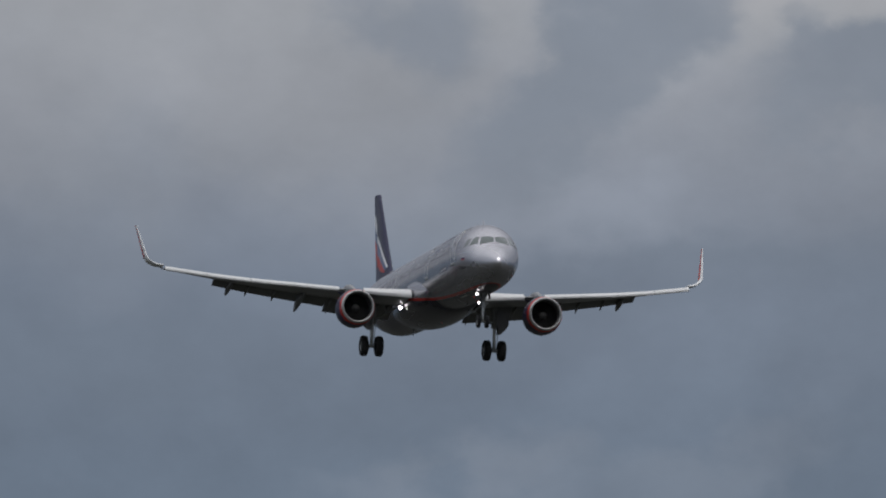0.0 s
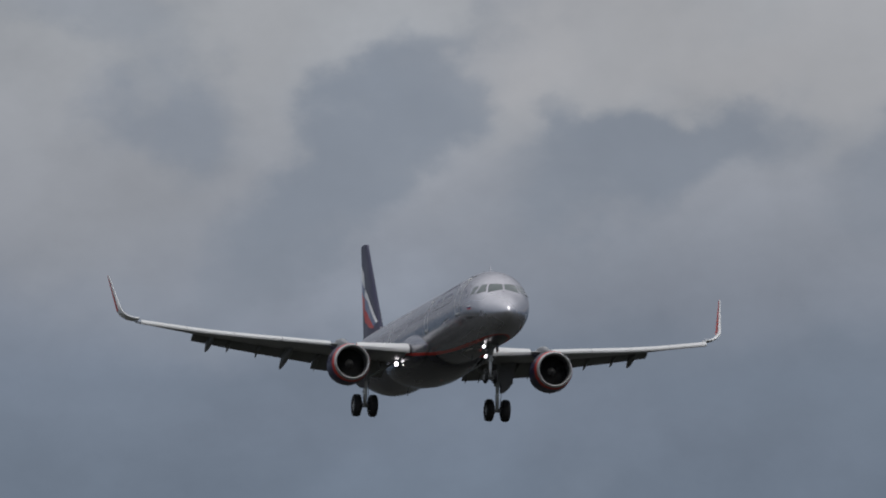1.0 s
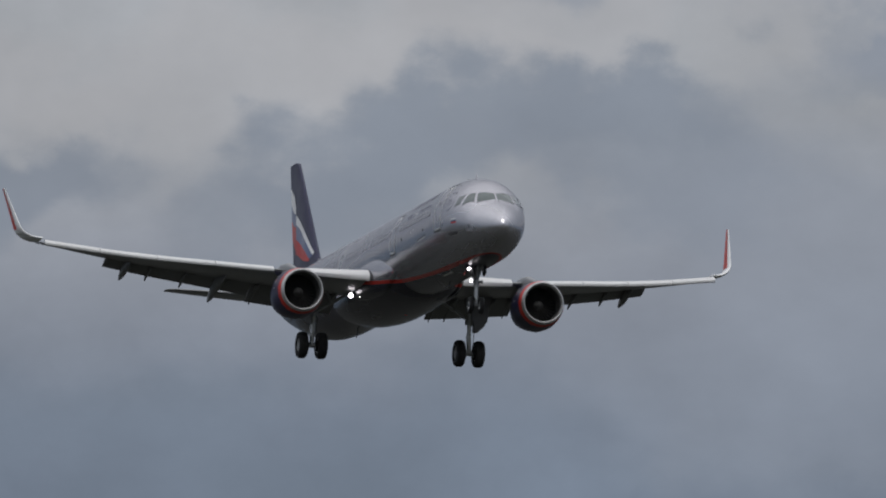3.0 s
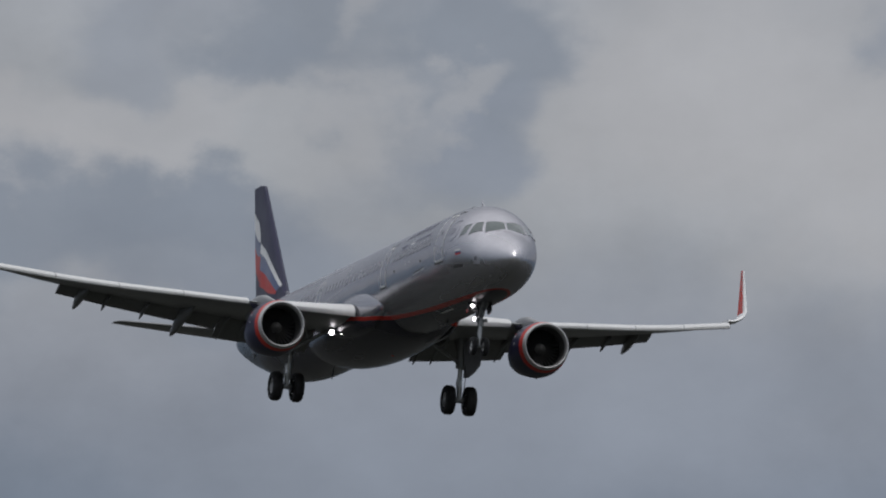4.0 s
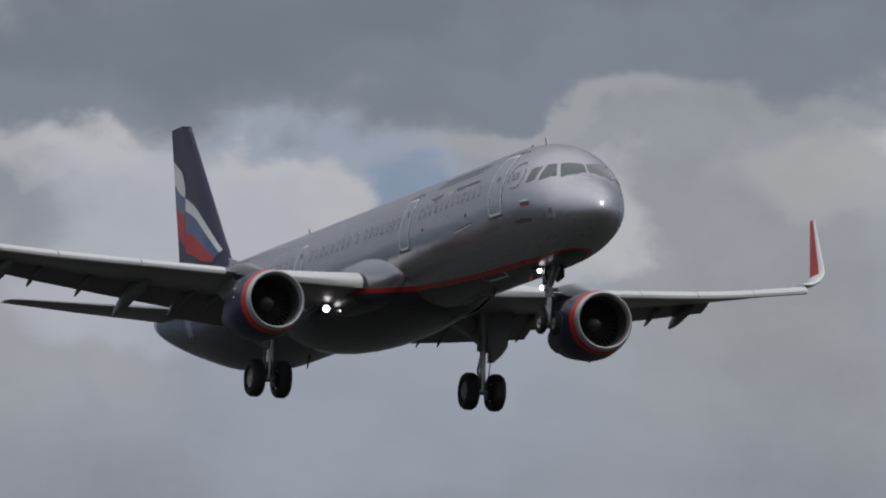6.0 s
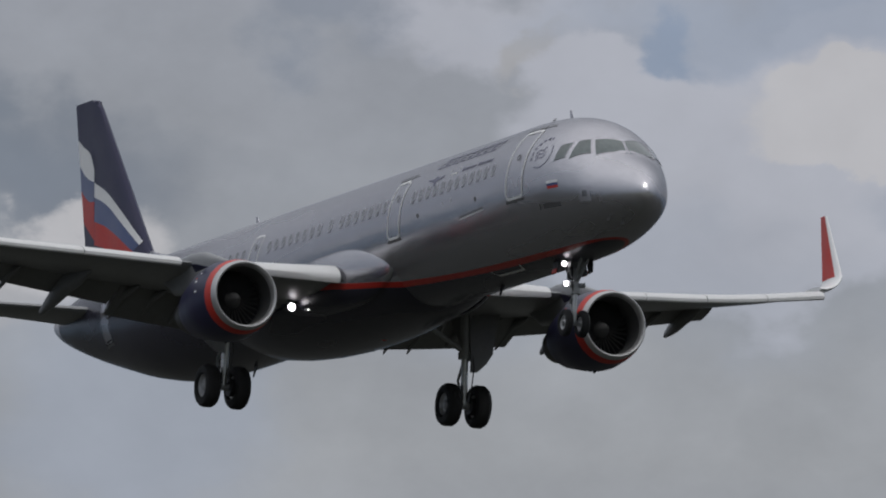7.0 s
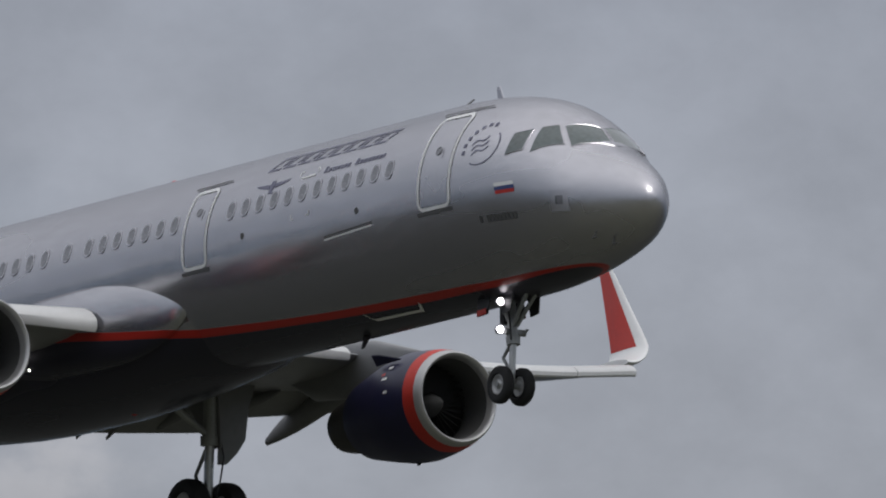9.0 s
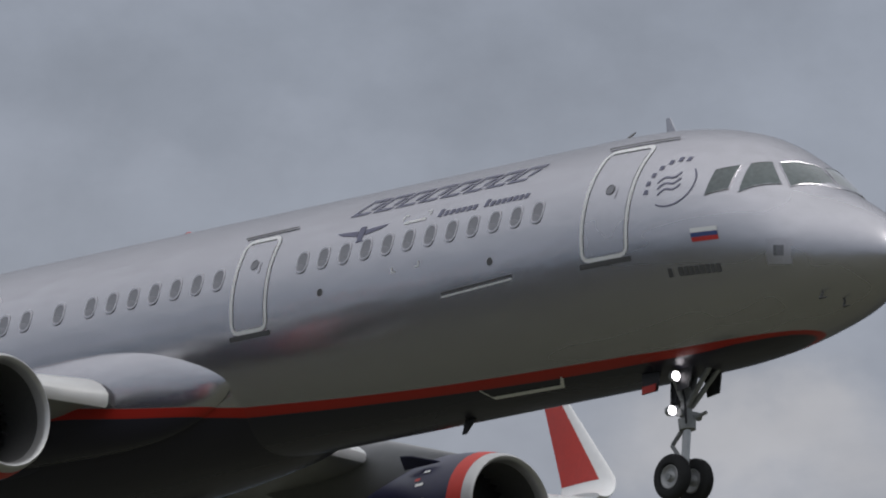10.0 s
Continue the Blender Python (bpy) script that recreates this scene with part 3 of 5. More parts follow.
# ---- ground ----
def ground():
    n, reach = 24, 4500.0
    v, f = [], []
    for i in range(n + 1):
        for j in range(n + 1):
            x, y = (2 * i / n - 1), (2 * j / n - 1)
            v.append((reach * x * abs(x), reach * y * abs(y), 0.0))
    for i in range(n):
        for j in range(n):
            f.append((i * (n + 1) + j, (i + 1) * (n + 1) + j, (i + 1) * (n + 1) + j + 1, i * (n + 1) + j + 1))
    nt = M_GRASS.node_tree
    b = nt.nodes["Principled BSDF"]
    grass = b.inputs["Base Color"].links[0].from_socket
    tc = nt.nodes.new("ShaderNodeTexCoord")
    sep = nt.nodes.new("ShaderNodeSeparateXYZ")
    nt.links.new(tc.outputs["Object"], sep.inputs[0])
    # unseen ground: dark zone added under the approach to dim the hull's underside
    dim_noise = nt.nodes.new("ShaderNodeTexNoise")
    dim_noise.inputs["Scale"].default_value, dim_noise.inputs["Detail"].default_value = 0.012, 5
    nt.links.new(tc.outputs["Object"], dim_noise.inputs["Vector"])
    edge = nt.nodes.new("ShaderNodeMath")
    edge.operation = "MULTIPLY_ADD"
    nt.links.new(dim_noise.outputs["Fac"], edge.inputs[0])
    edge.inputs[1].default_value = 160.0
    nt.links.new(sep.outputs[0], edge.inputs[2])
    dim_reach = nt.nodes.new("ShaderNodeMapRange")
    dim_reach.inputs["From Min"].default_value, dim_reach.inputs["From Max"].default_value = -110.0, -260.0
    nt.links.new(edge.outputs[0], dim_reach.inputs[0])
    mix = nt.nodes.new("ShaderNodeMix")
    mix.data_type = "RGBA"
    nt.links.new(dim_reach.outputs[0], mix.inputs[0])
    nt.links.new(grass, mix.inputs[6])
    mix.inputs[7].default_value = (0.022, 0.023, 0.018, 1)
    nt.links.new(mix.outputs[2], b.inputs["Base Color"])
    ob = part("ground", (v, f), M_GRASS, None, "flat mown grass airfield, unseen, with a dark zone added to dim the airliner's underside")
    return tagged(ob, category="ground", kind="structure")


ground()

# ---- the airliner: x forwards from the nose, y to its left, z up from the hull's axis ----
plane = new("airliner")
tagged(plane, "silver, navy and red passenger jet landing with its gear down", "airplane", kind="")

TOP = [(0.24, -0.68), (0.27, -0.53), (0.34, -0.39), (0.49, -0.19), (0.74, 0.03), (1.06, 0.24), (1.35, 0.4), (1.62, 0.53), (2.0, 0.89), (2.4, 1.2), (2.8, 1.45), (3.3, 1.68),
       (4.2, 1.91), (5.2, 2.03), (6.4, 2.07), (36, 2.07), (39, 1.98), (42, 1.72), (44.0, 1.42), (44.5, 1.3)]
BOT = [(0.24, -0.72), (0.27, -0.87), (0.34, -1.0), (0.49, -1.17), (0.74, -1.34), (1.06, -1.49), (1.6, -1.65), (2.4, -1.83), (3.4, -1.98), (4.5, -2.05), (6.0, -2.07),
       (30.5, -2.07), (33, -1.97), (35.5, -1.62), (38, -1.07), (40.5, -0.45), (43, 0.27), (44.2, 0.74), (44.5, 1.0)]
WID = [(0.24, 0.02), (0.27, 0.16), (0.34, 0.28), (0.49, 0.45), (0.74, 0.67), (1.06, 0.89), (1.5, 1.14), (2.1, 1.4), (2.8, 1.62), (3.6, 1.79), (4.6, 1.91), (6.0, 1.975),
       (31, 1.975), (34, 1.88), (37, 1.6), (40, 1.2), (42.5, 0.75), (44.0, 0.4), (44.5, 0.13)]


def hull(s):
    zt, zb, w = smooth_curve(TOP, s), smooth_curve(BOT, s), smooth_curve(WID, s)
    zm = zb + (zt - zb) * 0.5
    return zt, zb, w, zm


def hull_point(s, a, off=0.0):
    """The skin at station s and angle a from the top, positive towards the left wing."""
    zt, zb, w, zm = hull(s)
    h = (zt - zb) / 2
    ny, nz = math.sin(a) / max(w, 1e-3), math.cos(a) / max(h, 1e-3)
    k = math.hypot(ny, nz)
    return (-s, w * math.sin(a) + off * ny / k, zm + h * math.cos(a) + off * nz / k)


def hull_side(s, z, side=-1, off=0.0):
    zt, zb, w, zm = hull(s)
    c = max(-1.0, min(1.0, (z - zm) / ((zt - zb) / 2)))
    return hull_point(s, side * math.acos(c), off)


def skin_patch(corners, n=6, m=4, off=0.006, side=-1):
    """A thin panel on the skin between four (station, height) corners, in turn."""
    (a0, b0), (a1, b1), (a2, b2), (a3, b3) = corners
    v, f = [], []
    for i in range(n + 1):
        for j in range(m + 1):
            u, w = i / n, j / m
            s = (a0 * (1 - u) + a1 * u) * (1 - w) + (a3 * (1 - u) + a2 * u) * w
            z = (b0 * (1 - u) + b1 * u) * (1 - w) + (b3 * (1 - u) + b2 * u) * w
            v.append(hull_side(s, z, side, off))
    for i in range(n):
        for j in range(m):
            f.append((i * (m + 1) + j, (i + 1) * (m + 1) + j, (i + 1) * (m + 1) + j + 1, i * (m + 1) + j + 1))
    return v, f


def skin_ribbon(points, width, closed=False, off=0.008, side=-1, step=0.12):
    """A painted line on the skin through (station, height) points."""
    pts = []
    seq = list(points) + ([points[0]] if closed else [])
    for (a, b), (c, d) in zip(seq, seq[1:]):
        k = max(1, int(math.hypot(c - a, d - b) / step))
        pts += [(a + (c - a) * i / k, b + (d - b) * i / k) for i in range(k)]
    if not closed:
        pts.append(seq[-1])
    n = len(pts)
    v, f = [], []
    for i, (a, b) in enumerate(pts):
        p = pts[(i + 1) % n] if closed or i < n - 1 else pts[i]
        q = pts[i - 1] if closed or i > 0 else pts[i]
        dx, dz = p[0] - q[0], p[1] - q[1]
        k = math.hypot(dx, dz) or 1
        for sg in (-0.5, 0.5):
            v.append(hull_side(a - dz / k * width * sg, b + dx / k * width * sg, side, off))
    for i in range(n if closed else n - 1):
        j = (i + 1) % n
        f.append((2 * i, 2 * j, 2 * j + 1, 2 * i + 1))
    return v, f


def rounded(s0, s1, z0, z1, r=0.14):
    """A rounded rectangle as (station, height) points."""
    pts = []
    for cx, cz, a in ((s1 - r, z1 - r, 0), (s0 + r, z1 - r, 90), (s0 + r, z0 + r, 180), (s1 - r, z0 + r, 270)):
        for k in range(4):
            t = radians(a + k * 30)
            pts.append((cx + r * math.cos(t), cz + r * math.sin(t)))
    return pts


def build_fuselage():
    st = [0.24, 0.244, 0.252, 0.27, 0.3, 0.34, 0.4, 0.49, 0.6, 0.74, 0.88, 1.0]
    st += [1.0 + 0.2 * i for i in range(1, 27)] + [7 + 1.0 * i for i in range(22)] + [29 + 0.5 * i for i in range(31)] + [44.3, 44.5]
    rings = [[hull_point(s, 2 * math.pi * k / 72) for k in range(72)] for s in st]
    fus = part("fuselage", loft(rings), M_HULL, plane, "silver-grey hull with a thin red line over a navy belly")
    # belly fairing under the wing centre
    rows = []
    for s in [14.6, 15.2, 16, 17, 18.5, 20, 22, 23.5, 25, 26.2, 27.2]:
        t = (s - 14.6) / (27.2 - 14.6)
        e = math.sin(math.pi * t) ** 0.55 if 0 < t < 1 else 0
        rows.append([(-s, (1.55 + 0.5 * e) * math.sin(2 * math.pi * k / 40), -1.15 + (0.75 + 0.68 * e) * math.cos(2 * math.pi * k / 40)) for k in range(40)])
    part("belly_fairing", loft(rows), M_HULL, plane, "navy belly fairing between the wings")
    for sd in (-1, 1):
        rows = []
        for s in [14.55, 14.6, 14.7, 14.85, 15.0, 15.2, 15.4, 15.7, 16.0, 16.5, 17.2, 18, 19.5, 21, 22.5, 24.0, 25.5]:
            u = min(1.0, (s - 14.55) / 2.2)
            t = 0.75 * math.sqrt(1 - (1 - u) ** 2) + 0.25 * math.sin(math.pi / 2 * min(1.0, (s - 14.55) / 3.4))
            w = min(1.0, (s - 14.55) / 3.4) ** 0.55
            q = 1.0 - max(0.0, (s - 20) / 5.5) * 0.75
            rows.append([(-s, sd * (1.6 + 0.68 * w * q * math.sin(math.pi * k / 20)), -1.0 + 0.92 * t * q * math.cos(math.pi * k / 20)) for k in range(21)])
        part("wing_root_fairing", loft(rows, True), M_HULL, plane, "smooth silver fairing where the wing meets the hull")
    return fus


fuselage = build_fuselage()


# ---- cockpit ----
def build_cockpit():
    for sd in (-1, 1):
        for name, quad in COCKPIT:
            v, f = [], []
            n, m = 8, 6
            for i in range(n + 1):
                for j in range(m + 1):
                    u, w = i / n, j / m
                    s, a = [(quad[0][k] * (1 - u) + quad[1][k] * u) * (1 - w) + (quad[3][k] * (1 - u) + quad[2][k] * u) * w for k in (0, 1)]
                    v.append(hull_point(s, sd * a, 0.007))
            for i in range(n):
                for j in range(m):
                    f.append((i * (m + 1) + j, (i + 1) * (m + 1) + j, (i + 1) * (m + 1) + j + 1, i * (m + 1) + j + 1))
            win = part(name, (v, f), M_GLASS, plane, "dark green-grey cockpit glass")
            edge = [v[i * (m + 1)] for i in range(n + 1)] + [v[n * (m + 1) + j] for j in range(1, m + 1)] + [v[i * (m + 1) + m] for i in range(n - 1, -1, -1)] + [v[j] for j in range(m - 1, 0, -1)]
            part("window_frame", tube(edge + edge[:1], [0.01] * (len(edge) + 1), 6), M_SILVER, win)


# station and angle (radians from the top) of each pane's corners
COCKPIT = [("windscreen", [(1.6, 0.03), (1.9, 0.73), (2.33, 0.51), (2.07, 0.025)]),
           ("side_window", [(2.02, 0.78), (2.58, 1.13), (2.65, 0.74), (2.41, 0.56)]),
           ("rear_side_window", [(2.76, 1.13), (3.17, 1.25), (3.14, 0.96), (2.77, 0.81)])]
build_cockpit()


# ---- doors, cabin windows and markings ----
def build_doors():
    for sd in (-1, 1):
        for s, half, z0, z1 in ((5.2, 0.5, -0.39, 1.53), (13.81, 0.42, -0.385, 1.24), (24.43, 0.37, -0.385, 1.09), (36.8, 0.45, -0.45, 1.06)):
            door = part("cabin_door", skin_patch([(s - half + 0.06, z0 + 0.06), (s + half - 0.06, z0 + 0.06), (s + half - 0.06, z1 - 0.06), (s - half + 0.06, z1 - 0.06)],
                                                 6, 10, 0.006, sd), M_SILVER, plane, "silver cabin door outlined by a white band")
            part("door_outline", skin_ribbon(rounded(s - half, s + half, z0, z1), 0.068 if s < 30 else 0.02, True, 0.012, sd), M_WHITE if s < 30 else M_RIM, door, "white painted band")
            p = Vector(hull_side(s, 0.77, sd))
            part("door_pane", turned([(0.012, 0.1), (0.018, 0.085), (0.01, 0.08), (0.01, 0.0)], p, Vector(hull_side(s, 0.77, sd, 1)) - p, 16), M_PANE, door, "small round dark door window")
            part("door_sill", skin_patch([(s - half - 0.08, z0 - 0.12), (s + half + 0.08, z0 - 0.12), (s + half + 0.08, z0 - 0.04), (s - half - 0.08, z0 - 0.04)],
                                         4, 1, 0.01, sd), M_LINE, door, "dark worn sill")
            part("door_handle", skin_patch([(s - 0.16, 0.6), (s - 0.12, 0.6), (s - 0.14, 0.8), (s - 0.18, 0.8)], 1, 2, 0.014, sd), M_RIM, door)
            if s < 20:
                part("rain_gutter", skin_ribbon([(s - half - 0.3, z1 + 0.12), (s + half + 0.15, z1 + 0.1)], 0.035, False, 0.02, sd), M_LINE, door)


def build_windows():
    """One pane and rim, shared by all cabin windows of a side."""
    n = 16
    oval = []
    for k in range(n):
        t = 2 * math.pi * k / n
        c, s = math.cos(t), math.sin(t)
        oval.append((0.115 * math.copysign(abs(c) ** 0.75, c), 0.17 * math.copysign(abs(s) ** 0.75, s)))
    pane = ([(x, 0.010, z) for x, z in oval], [tuple(range(n))])
    rim_v = [(x * k, o, z * k) for k, o in ((1.0, 0.008), (1.1, 0.016), (1.24, 0.004)) for x, z in oval]
    rim_f = [(i * n + k, i * n + (k + 1) % n, (i + 1) * n + (k + 1) % n, (i + 1) * n + k) for i in range(2) for k in range(n)]
    meshes = []
    for nm, g, mt in (("cabin_window", pane, M_PANE), ("window_rim", (rim_v, rim_f), M_RIM)):
        me = bpy.data.meshes.new(nm)
        me.from_pydata(g[0], [], g[1])
        me.materials.append(mt)
        me.shade_smooth()
        meshes.append(me)
    st = [6.85 + 0.521 * i for i in range(12)] + [14.67 + 0.538 * i for i in range(7)] + [18.71, 19.56] + [20.13 + 0.533 * i for i in range(7)]
    st += [25.3 + 0.533 * i for i in range(19)]
    z = 0.63
    for sd in (-1, 1):
        for s in st:
            p, q = Vector(hull_side(s, z, sd)), Vector(hull_side(s, z, sd, 1.0))
            o = (q - p).normalized()
            xa = Vector((1, 0, 0))
            xa = (xa - o * xa.dot(o)).normalized()
            up = xa.cross(o) if sd > 0 else o.cross(xa)
            if up.z < 0:
                up = -up
            m = Matrix((xa, o, up)).transposed().to_4x4()
            m.translation = p
            win = new("cabin_window", meshes[0])
            win.parent = plane
            win.matrix_local = m
            rim = new("window_rim", meshes[1])
            rim.parent = win


def build_markings():
    R = -1
    # large title: eight slanted plain shapes
    s0, s1, zb, zt = 11.85, 7.5, 1.33, 1.61
    n = 8
    for i in range(n):
        a = s0 + (s1 - s0) * (i + 0.06) / n
        b = s0 + (s1 - s0) * (i + 0.88) / n
        slant = -0.34
        for sd in (-1, 1):
            t = part("title_mark", merged(skin_patch([(a, zb), (a - 0.075, zb), (a - 0.075 + slant, zt), (a + slant, zt)], 1, 3, 0.007, sd),
                                          skin_patch([(a - 0.09 + slant * 0.8, zt - 0.05), (b + slant * 0.8, zt - 0.05), (b + slant, zt), (a - 0.09 + slant, zt)], 3, 1, 0.007, sd),
                                          skin_patch([(b + 0.1 + slant * 0.25, zb + 0.08), (b + slant * 0.25, zb + 0.08), (b + slant * 0.8, zt - 0.075), (b + 0.1 + slant * 0.8, zt - 0.075)], 1, 3, 0.007, sd),
                                          skin_patch([(a - 0.09, zb), (b, zb), (b + slant * 0.16, zb + 0.045), (a - 0.09 + slant * 0.16, zb + 0.045)], 3, 1, 0.007, sd)),
                     M_TITLE, plane, "plain slanted grey-blue title shape")
    # second line: a row of small plain bars in two groups
    for a, b, count in ((9.42, 8.45, 7), (8.3, 7.2, 8)):
        for k in range(count):
            p, w = a + (b - a) * k / count, 0.095
            h = 0.135 if k == 0 else 0.09
            part("subtitle_bar", skin_patch([(p, 0.95), (p - w, 0.95), (p - w - 0.04, 0.95 + h), (p - 0.04, 0.95 + h)], 1, 1, 0.007, R), M_TITLE, plane, "plain small grey-blue bar")
    # winged emblem as a plain shape
    em = part("winged_emblem", merged(
        skin_patch([(11.34, 0.86), (11.19, 0.86), (11.19, 1.07), (11.34, 1.07)], 2, 2, 0.007, R),
        skin_patch([(11.36, 0.9), (11.36, 1.0), (11.9, 1.03), (11.75, 0.97)], 3, 1, 0.007, R),
        skin_patch([(11.17, 0.9), (11.17, 1.0), (10.62, 1.03), (10.77, 0.97)], 3, 1, 0.007, R),
        skin_patch([(11.34, 0.79), (11.16, 0.79), (11.22, 0.86), (11.3, 0.86)], 1, 1, 0.007, R)), M_TITLE, plane, "plain dark winged shape")
    # round emblem: ring with three waves and small bars round it
    cs, cz, r = 3.88, 0.68, 0.42
    arc = [(cs - r * 1.08 * math.cos(radians(t)), cz + 0.9 * r * math.sin(radians(t))) for t in range(-120, 50, 10)]
    ringe = part("round_emblem", skin_ribbon(arc, 0.026, False, 0.008, R, 0.05), M_TITLE, plane, "thin dark ring with waves")
    for k in range(3):
        wave = [(cs + 0.24 - 0.042 * i + 0.03 * k, cz - 0.16 + 0.11 * k + 0.016 * i + 0.045 * math.sin(i * 0.62)) for i in range(11)]
        part("wave", skin_ribbon(wave, 0.028, False, 0.008, R, 0.05), M_TITLE, ringe)
    for k in range(7):
        t = radians(190 - 19 * k)
        x, z = cs - 1.2 * r * math.cos(t), cz + 1.12 * r * math.sin(t)
        part("emblem_bar", skin_patch([(x + 0.045, z - 0.035), (x - 0.035, z - 0.035), (x - 0.045, z + 0.045), (x + 0.035, z + 0.045)], 1, 1, 0.008, R), M_TITLE, ringe)
    # tricolour flag
    fl = part("flag_field", skin_patch([(3.34, -0.295), (2.83, -0.3), (2.845, -0.225), (3.355, -0.22)], 3, 1, 0.008, R), M_BLUE, plane, "blue middle of the painted tricolour flag")
    part("flag_white", skin_patch([(3.355, -0.22), (2.845, -0.225), (2.86, -0.145), (3.37, -0.14)], 3, 1, 0.008, R), M_WHITE, fl)
    part("flag_red", skin_patch([(3.32, -0.37), (2.81, -0.375), (2.83, -0.3), (3.34, -0.295)], 3, 1, 0.008, R), M_RED, fl)
    for k in (0, 2, 3, 4, 5, 6, 7, 8, 9):
        a = 3.9 - 0.107 * k
        z = -0.87 - 0.003 * k
        part("name_bar", skin_patch([(a, z), (a - 0.082, z), (a - 0.082, z + 0.14), (a, z + 0.14)], 1, 1, 0.008, R), M_LINE, plane, "plain dark bar")
    sp = part("static_port_plate", skin_patch([(2.0, -0.87), (1.59, -0.9), (1.58, -0.47), (1.99, -0.45)], 3, 3, 0.007, R), M_RIM, plane, "square grey sensor plate")
    part("sensor", skin_patch([(1.87, -0.74), (1.7, -0.75), (1.69, -0.58), (1.86, -0.57)], 2, 2, 0.012, R), M_PANE, sp)
    part("cargo_door_line", skin_ribbon([(9.11, -0.42), (7.4, -0.36)], 0.03, False, 0.01, R), M_LINE, plane, "dark seam over the cargo door")
    part("cargo_door_sill", skin_ribbon([(9.11, -0.48), (7.4, -0.42)], 0.03, False, 0.01, R), M_WHITE, plane)
    part("cargo_door_outline", skin_ribbon([(9.29, -1.87), (9.2, -1.97), (7.6, -1.985), (7.38, -1.9)], 0.03, False, 0.01, R), M_WHITE, plane, "pale outline of the cargo door edge")
    for s, z in ((12.04, 0.02), (7.9, -0.06)):
        part("vent_port", turned([(0.0, 0.07), (0.012, 0.06), (0.006, 0.0)], hull_side(s, z, R), Vector(hull_side(s, z, R, 1)) - Vector(hull_side(s, z, R)), 14), M_LINE, plane)
    for s, z, a, b in ((10.28, 1.1, 1, -1), (9.63, 1.11, -1, -1), (10.28, 0.1, 1, 1), (9.63, 0.12, -1, 1)):
        part("corner_mark", skin_ribbon([(s - 0.09 * a, z), (s, z), (s, z + 0.09 * b)], 0.025, False, 0.008, R, 0.03), M_WHITE, plane)
    part("white_bar", skin_patch([(10.22, 0.94), (9.7, 0.95), (9.7, 0.99), (10.22, 0.98)], 2, 1, 0.008, R), M_WHITE, plane)


# ---- wings ----
SPAN_Z = [(1.0, -1.05), (2.3, -0.99), (6.1, -0.68), (8.6, -0.4), (11, -0.13), (13, 0.14), (16.3, 0.7), (18, 0.97)]


def le(y):
    """Leading edge of the wing with its slats out: x and z at the span y."""
    return -17.0 - 0.505 * (y - 2.28), smooth_curve(SPAN_Z, y)


def te(y):
    x = -23.8 - 0.05 * (y - 2.0) if y < 6.4 else -24.02 - 0.225 * (y - 6.4)
    return x, le(y)[1] - 0.02 + 0.036 * max(0.0, y - 7.0)


FOIL = [(0, 0), (0.015, 0.022), (0.05, 0.04), (0.12, 0.058), (0.25, 0.072), (0.4, 0.074), (0.6, 0.06), (0.8, 0.032), (1, 0.002)]


def section(y, x0, z0, x1, z1, thick=1.0, bulge=1.0):
    """An aerofoil from (x0, z0) to (x1, z1) at the span y."""
    c = x0 - x1
    up = [(x0 - c * t, y, z0 + (z1 - z0) * t + c * h * thick * bulge) for t, h in FOIL]
    lo = [(x0 - c * t, y, z0 + (z1 - z0) * t - c * h * 0.75 * thick) for t, h in reversed(FOIL[1:])]
    return up + lo


def wing_geo():
    rows = []
    for y in [1.2, 2.25, 3.5, 5.0, 6.4, 8, 10, 12, 14, 15.5, 16.3]:
        (a, b), (c, d) = le(y), te(y)
        rows.append(section(y, a - 0.34, b + 0.0, c, d - 0.08, 0.92 - 0.01 * y, 0.42))
    return loft(rows)


def slat_geo(y0, y1):
    """Curved slat shell drooped ahead of the wing."""
    rows = []
    for i in range(5):
        y = y0 + (y1 - y0) * i / 4
        x, z = le(y)
        c = 0.9 - 0.03 * y
        prof = [(-c, 0.18), (-c * 0.75, 0.17), (-c * 0.5, 0.14), (-c * 0.25, 0.085), (-c * 0.08, 0.015), (0, -0.04), (-0.01, -0.13), (-0.06, -0.17), (-0.12, -0.14), (-c * 0.3, 0.0), (-c * 0.55, 0.09), (-c * 0.8, 0.14)]
        k = 1.0 - 0.008 * y + 0.75 * max(0.0, (6.0 - y) / 3.75)
        rows.append([(x + px, y, z + pz * k) for px, pz in prof])
    return loft(rows)


def flap_geo(y0, y1, drop=21):
    rows = []
    for i in range(4):
        y = y0 + (y1 - y0) * i / 3
        x, z = te(y)
        c = 1.55 - 0.05 * y if y > 6.4 else 1.85 - 0.03 * y
        t = radians(drop)
        x0, z0 = (x + 0.42, z - 0.1) if y > 6.4 else (x + 0.45, z - 0.06)
        rows.append(section(y, x0, z0, x0 - c * math.cos(t), z0 - c * math.sin(t), 1.1))
    return loft(rows)


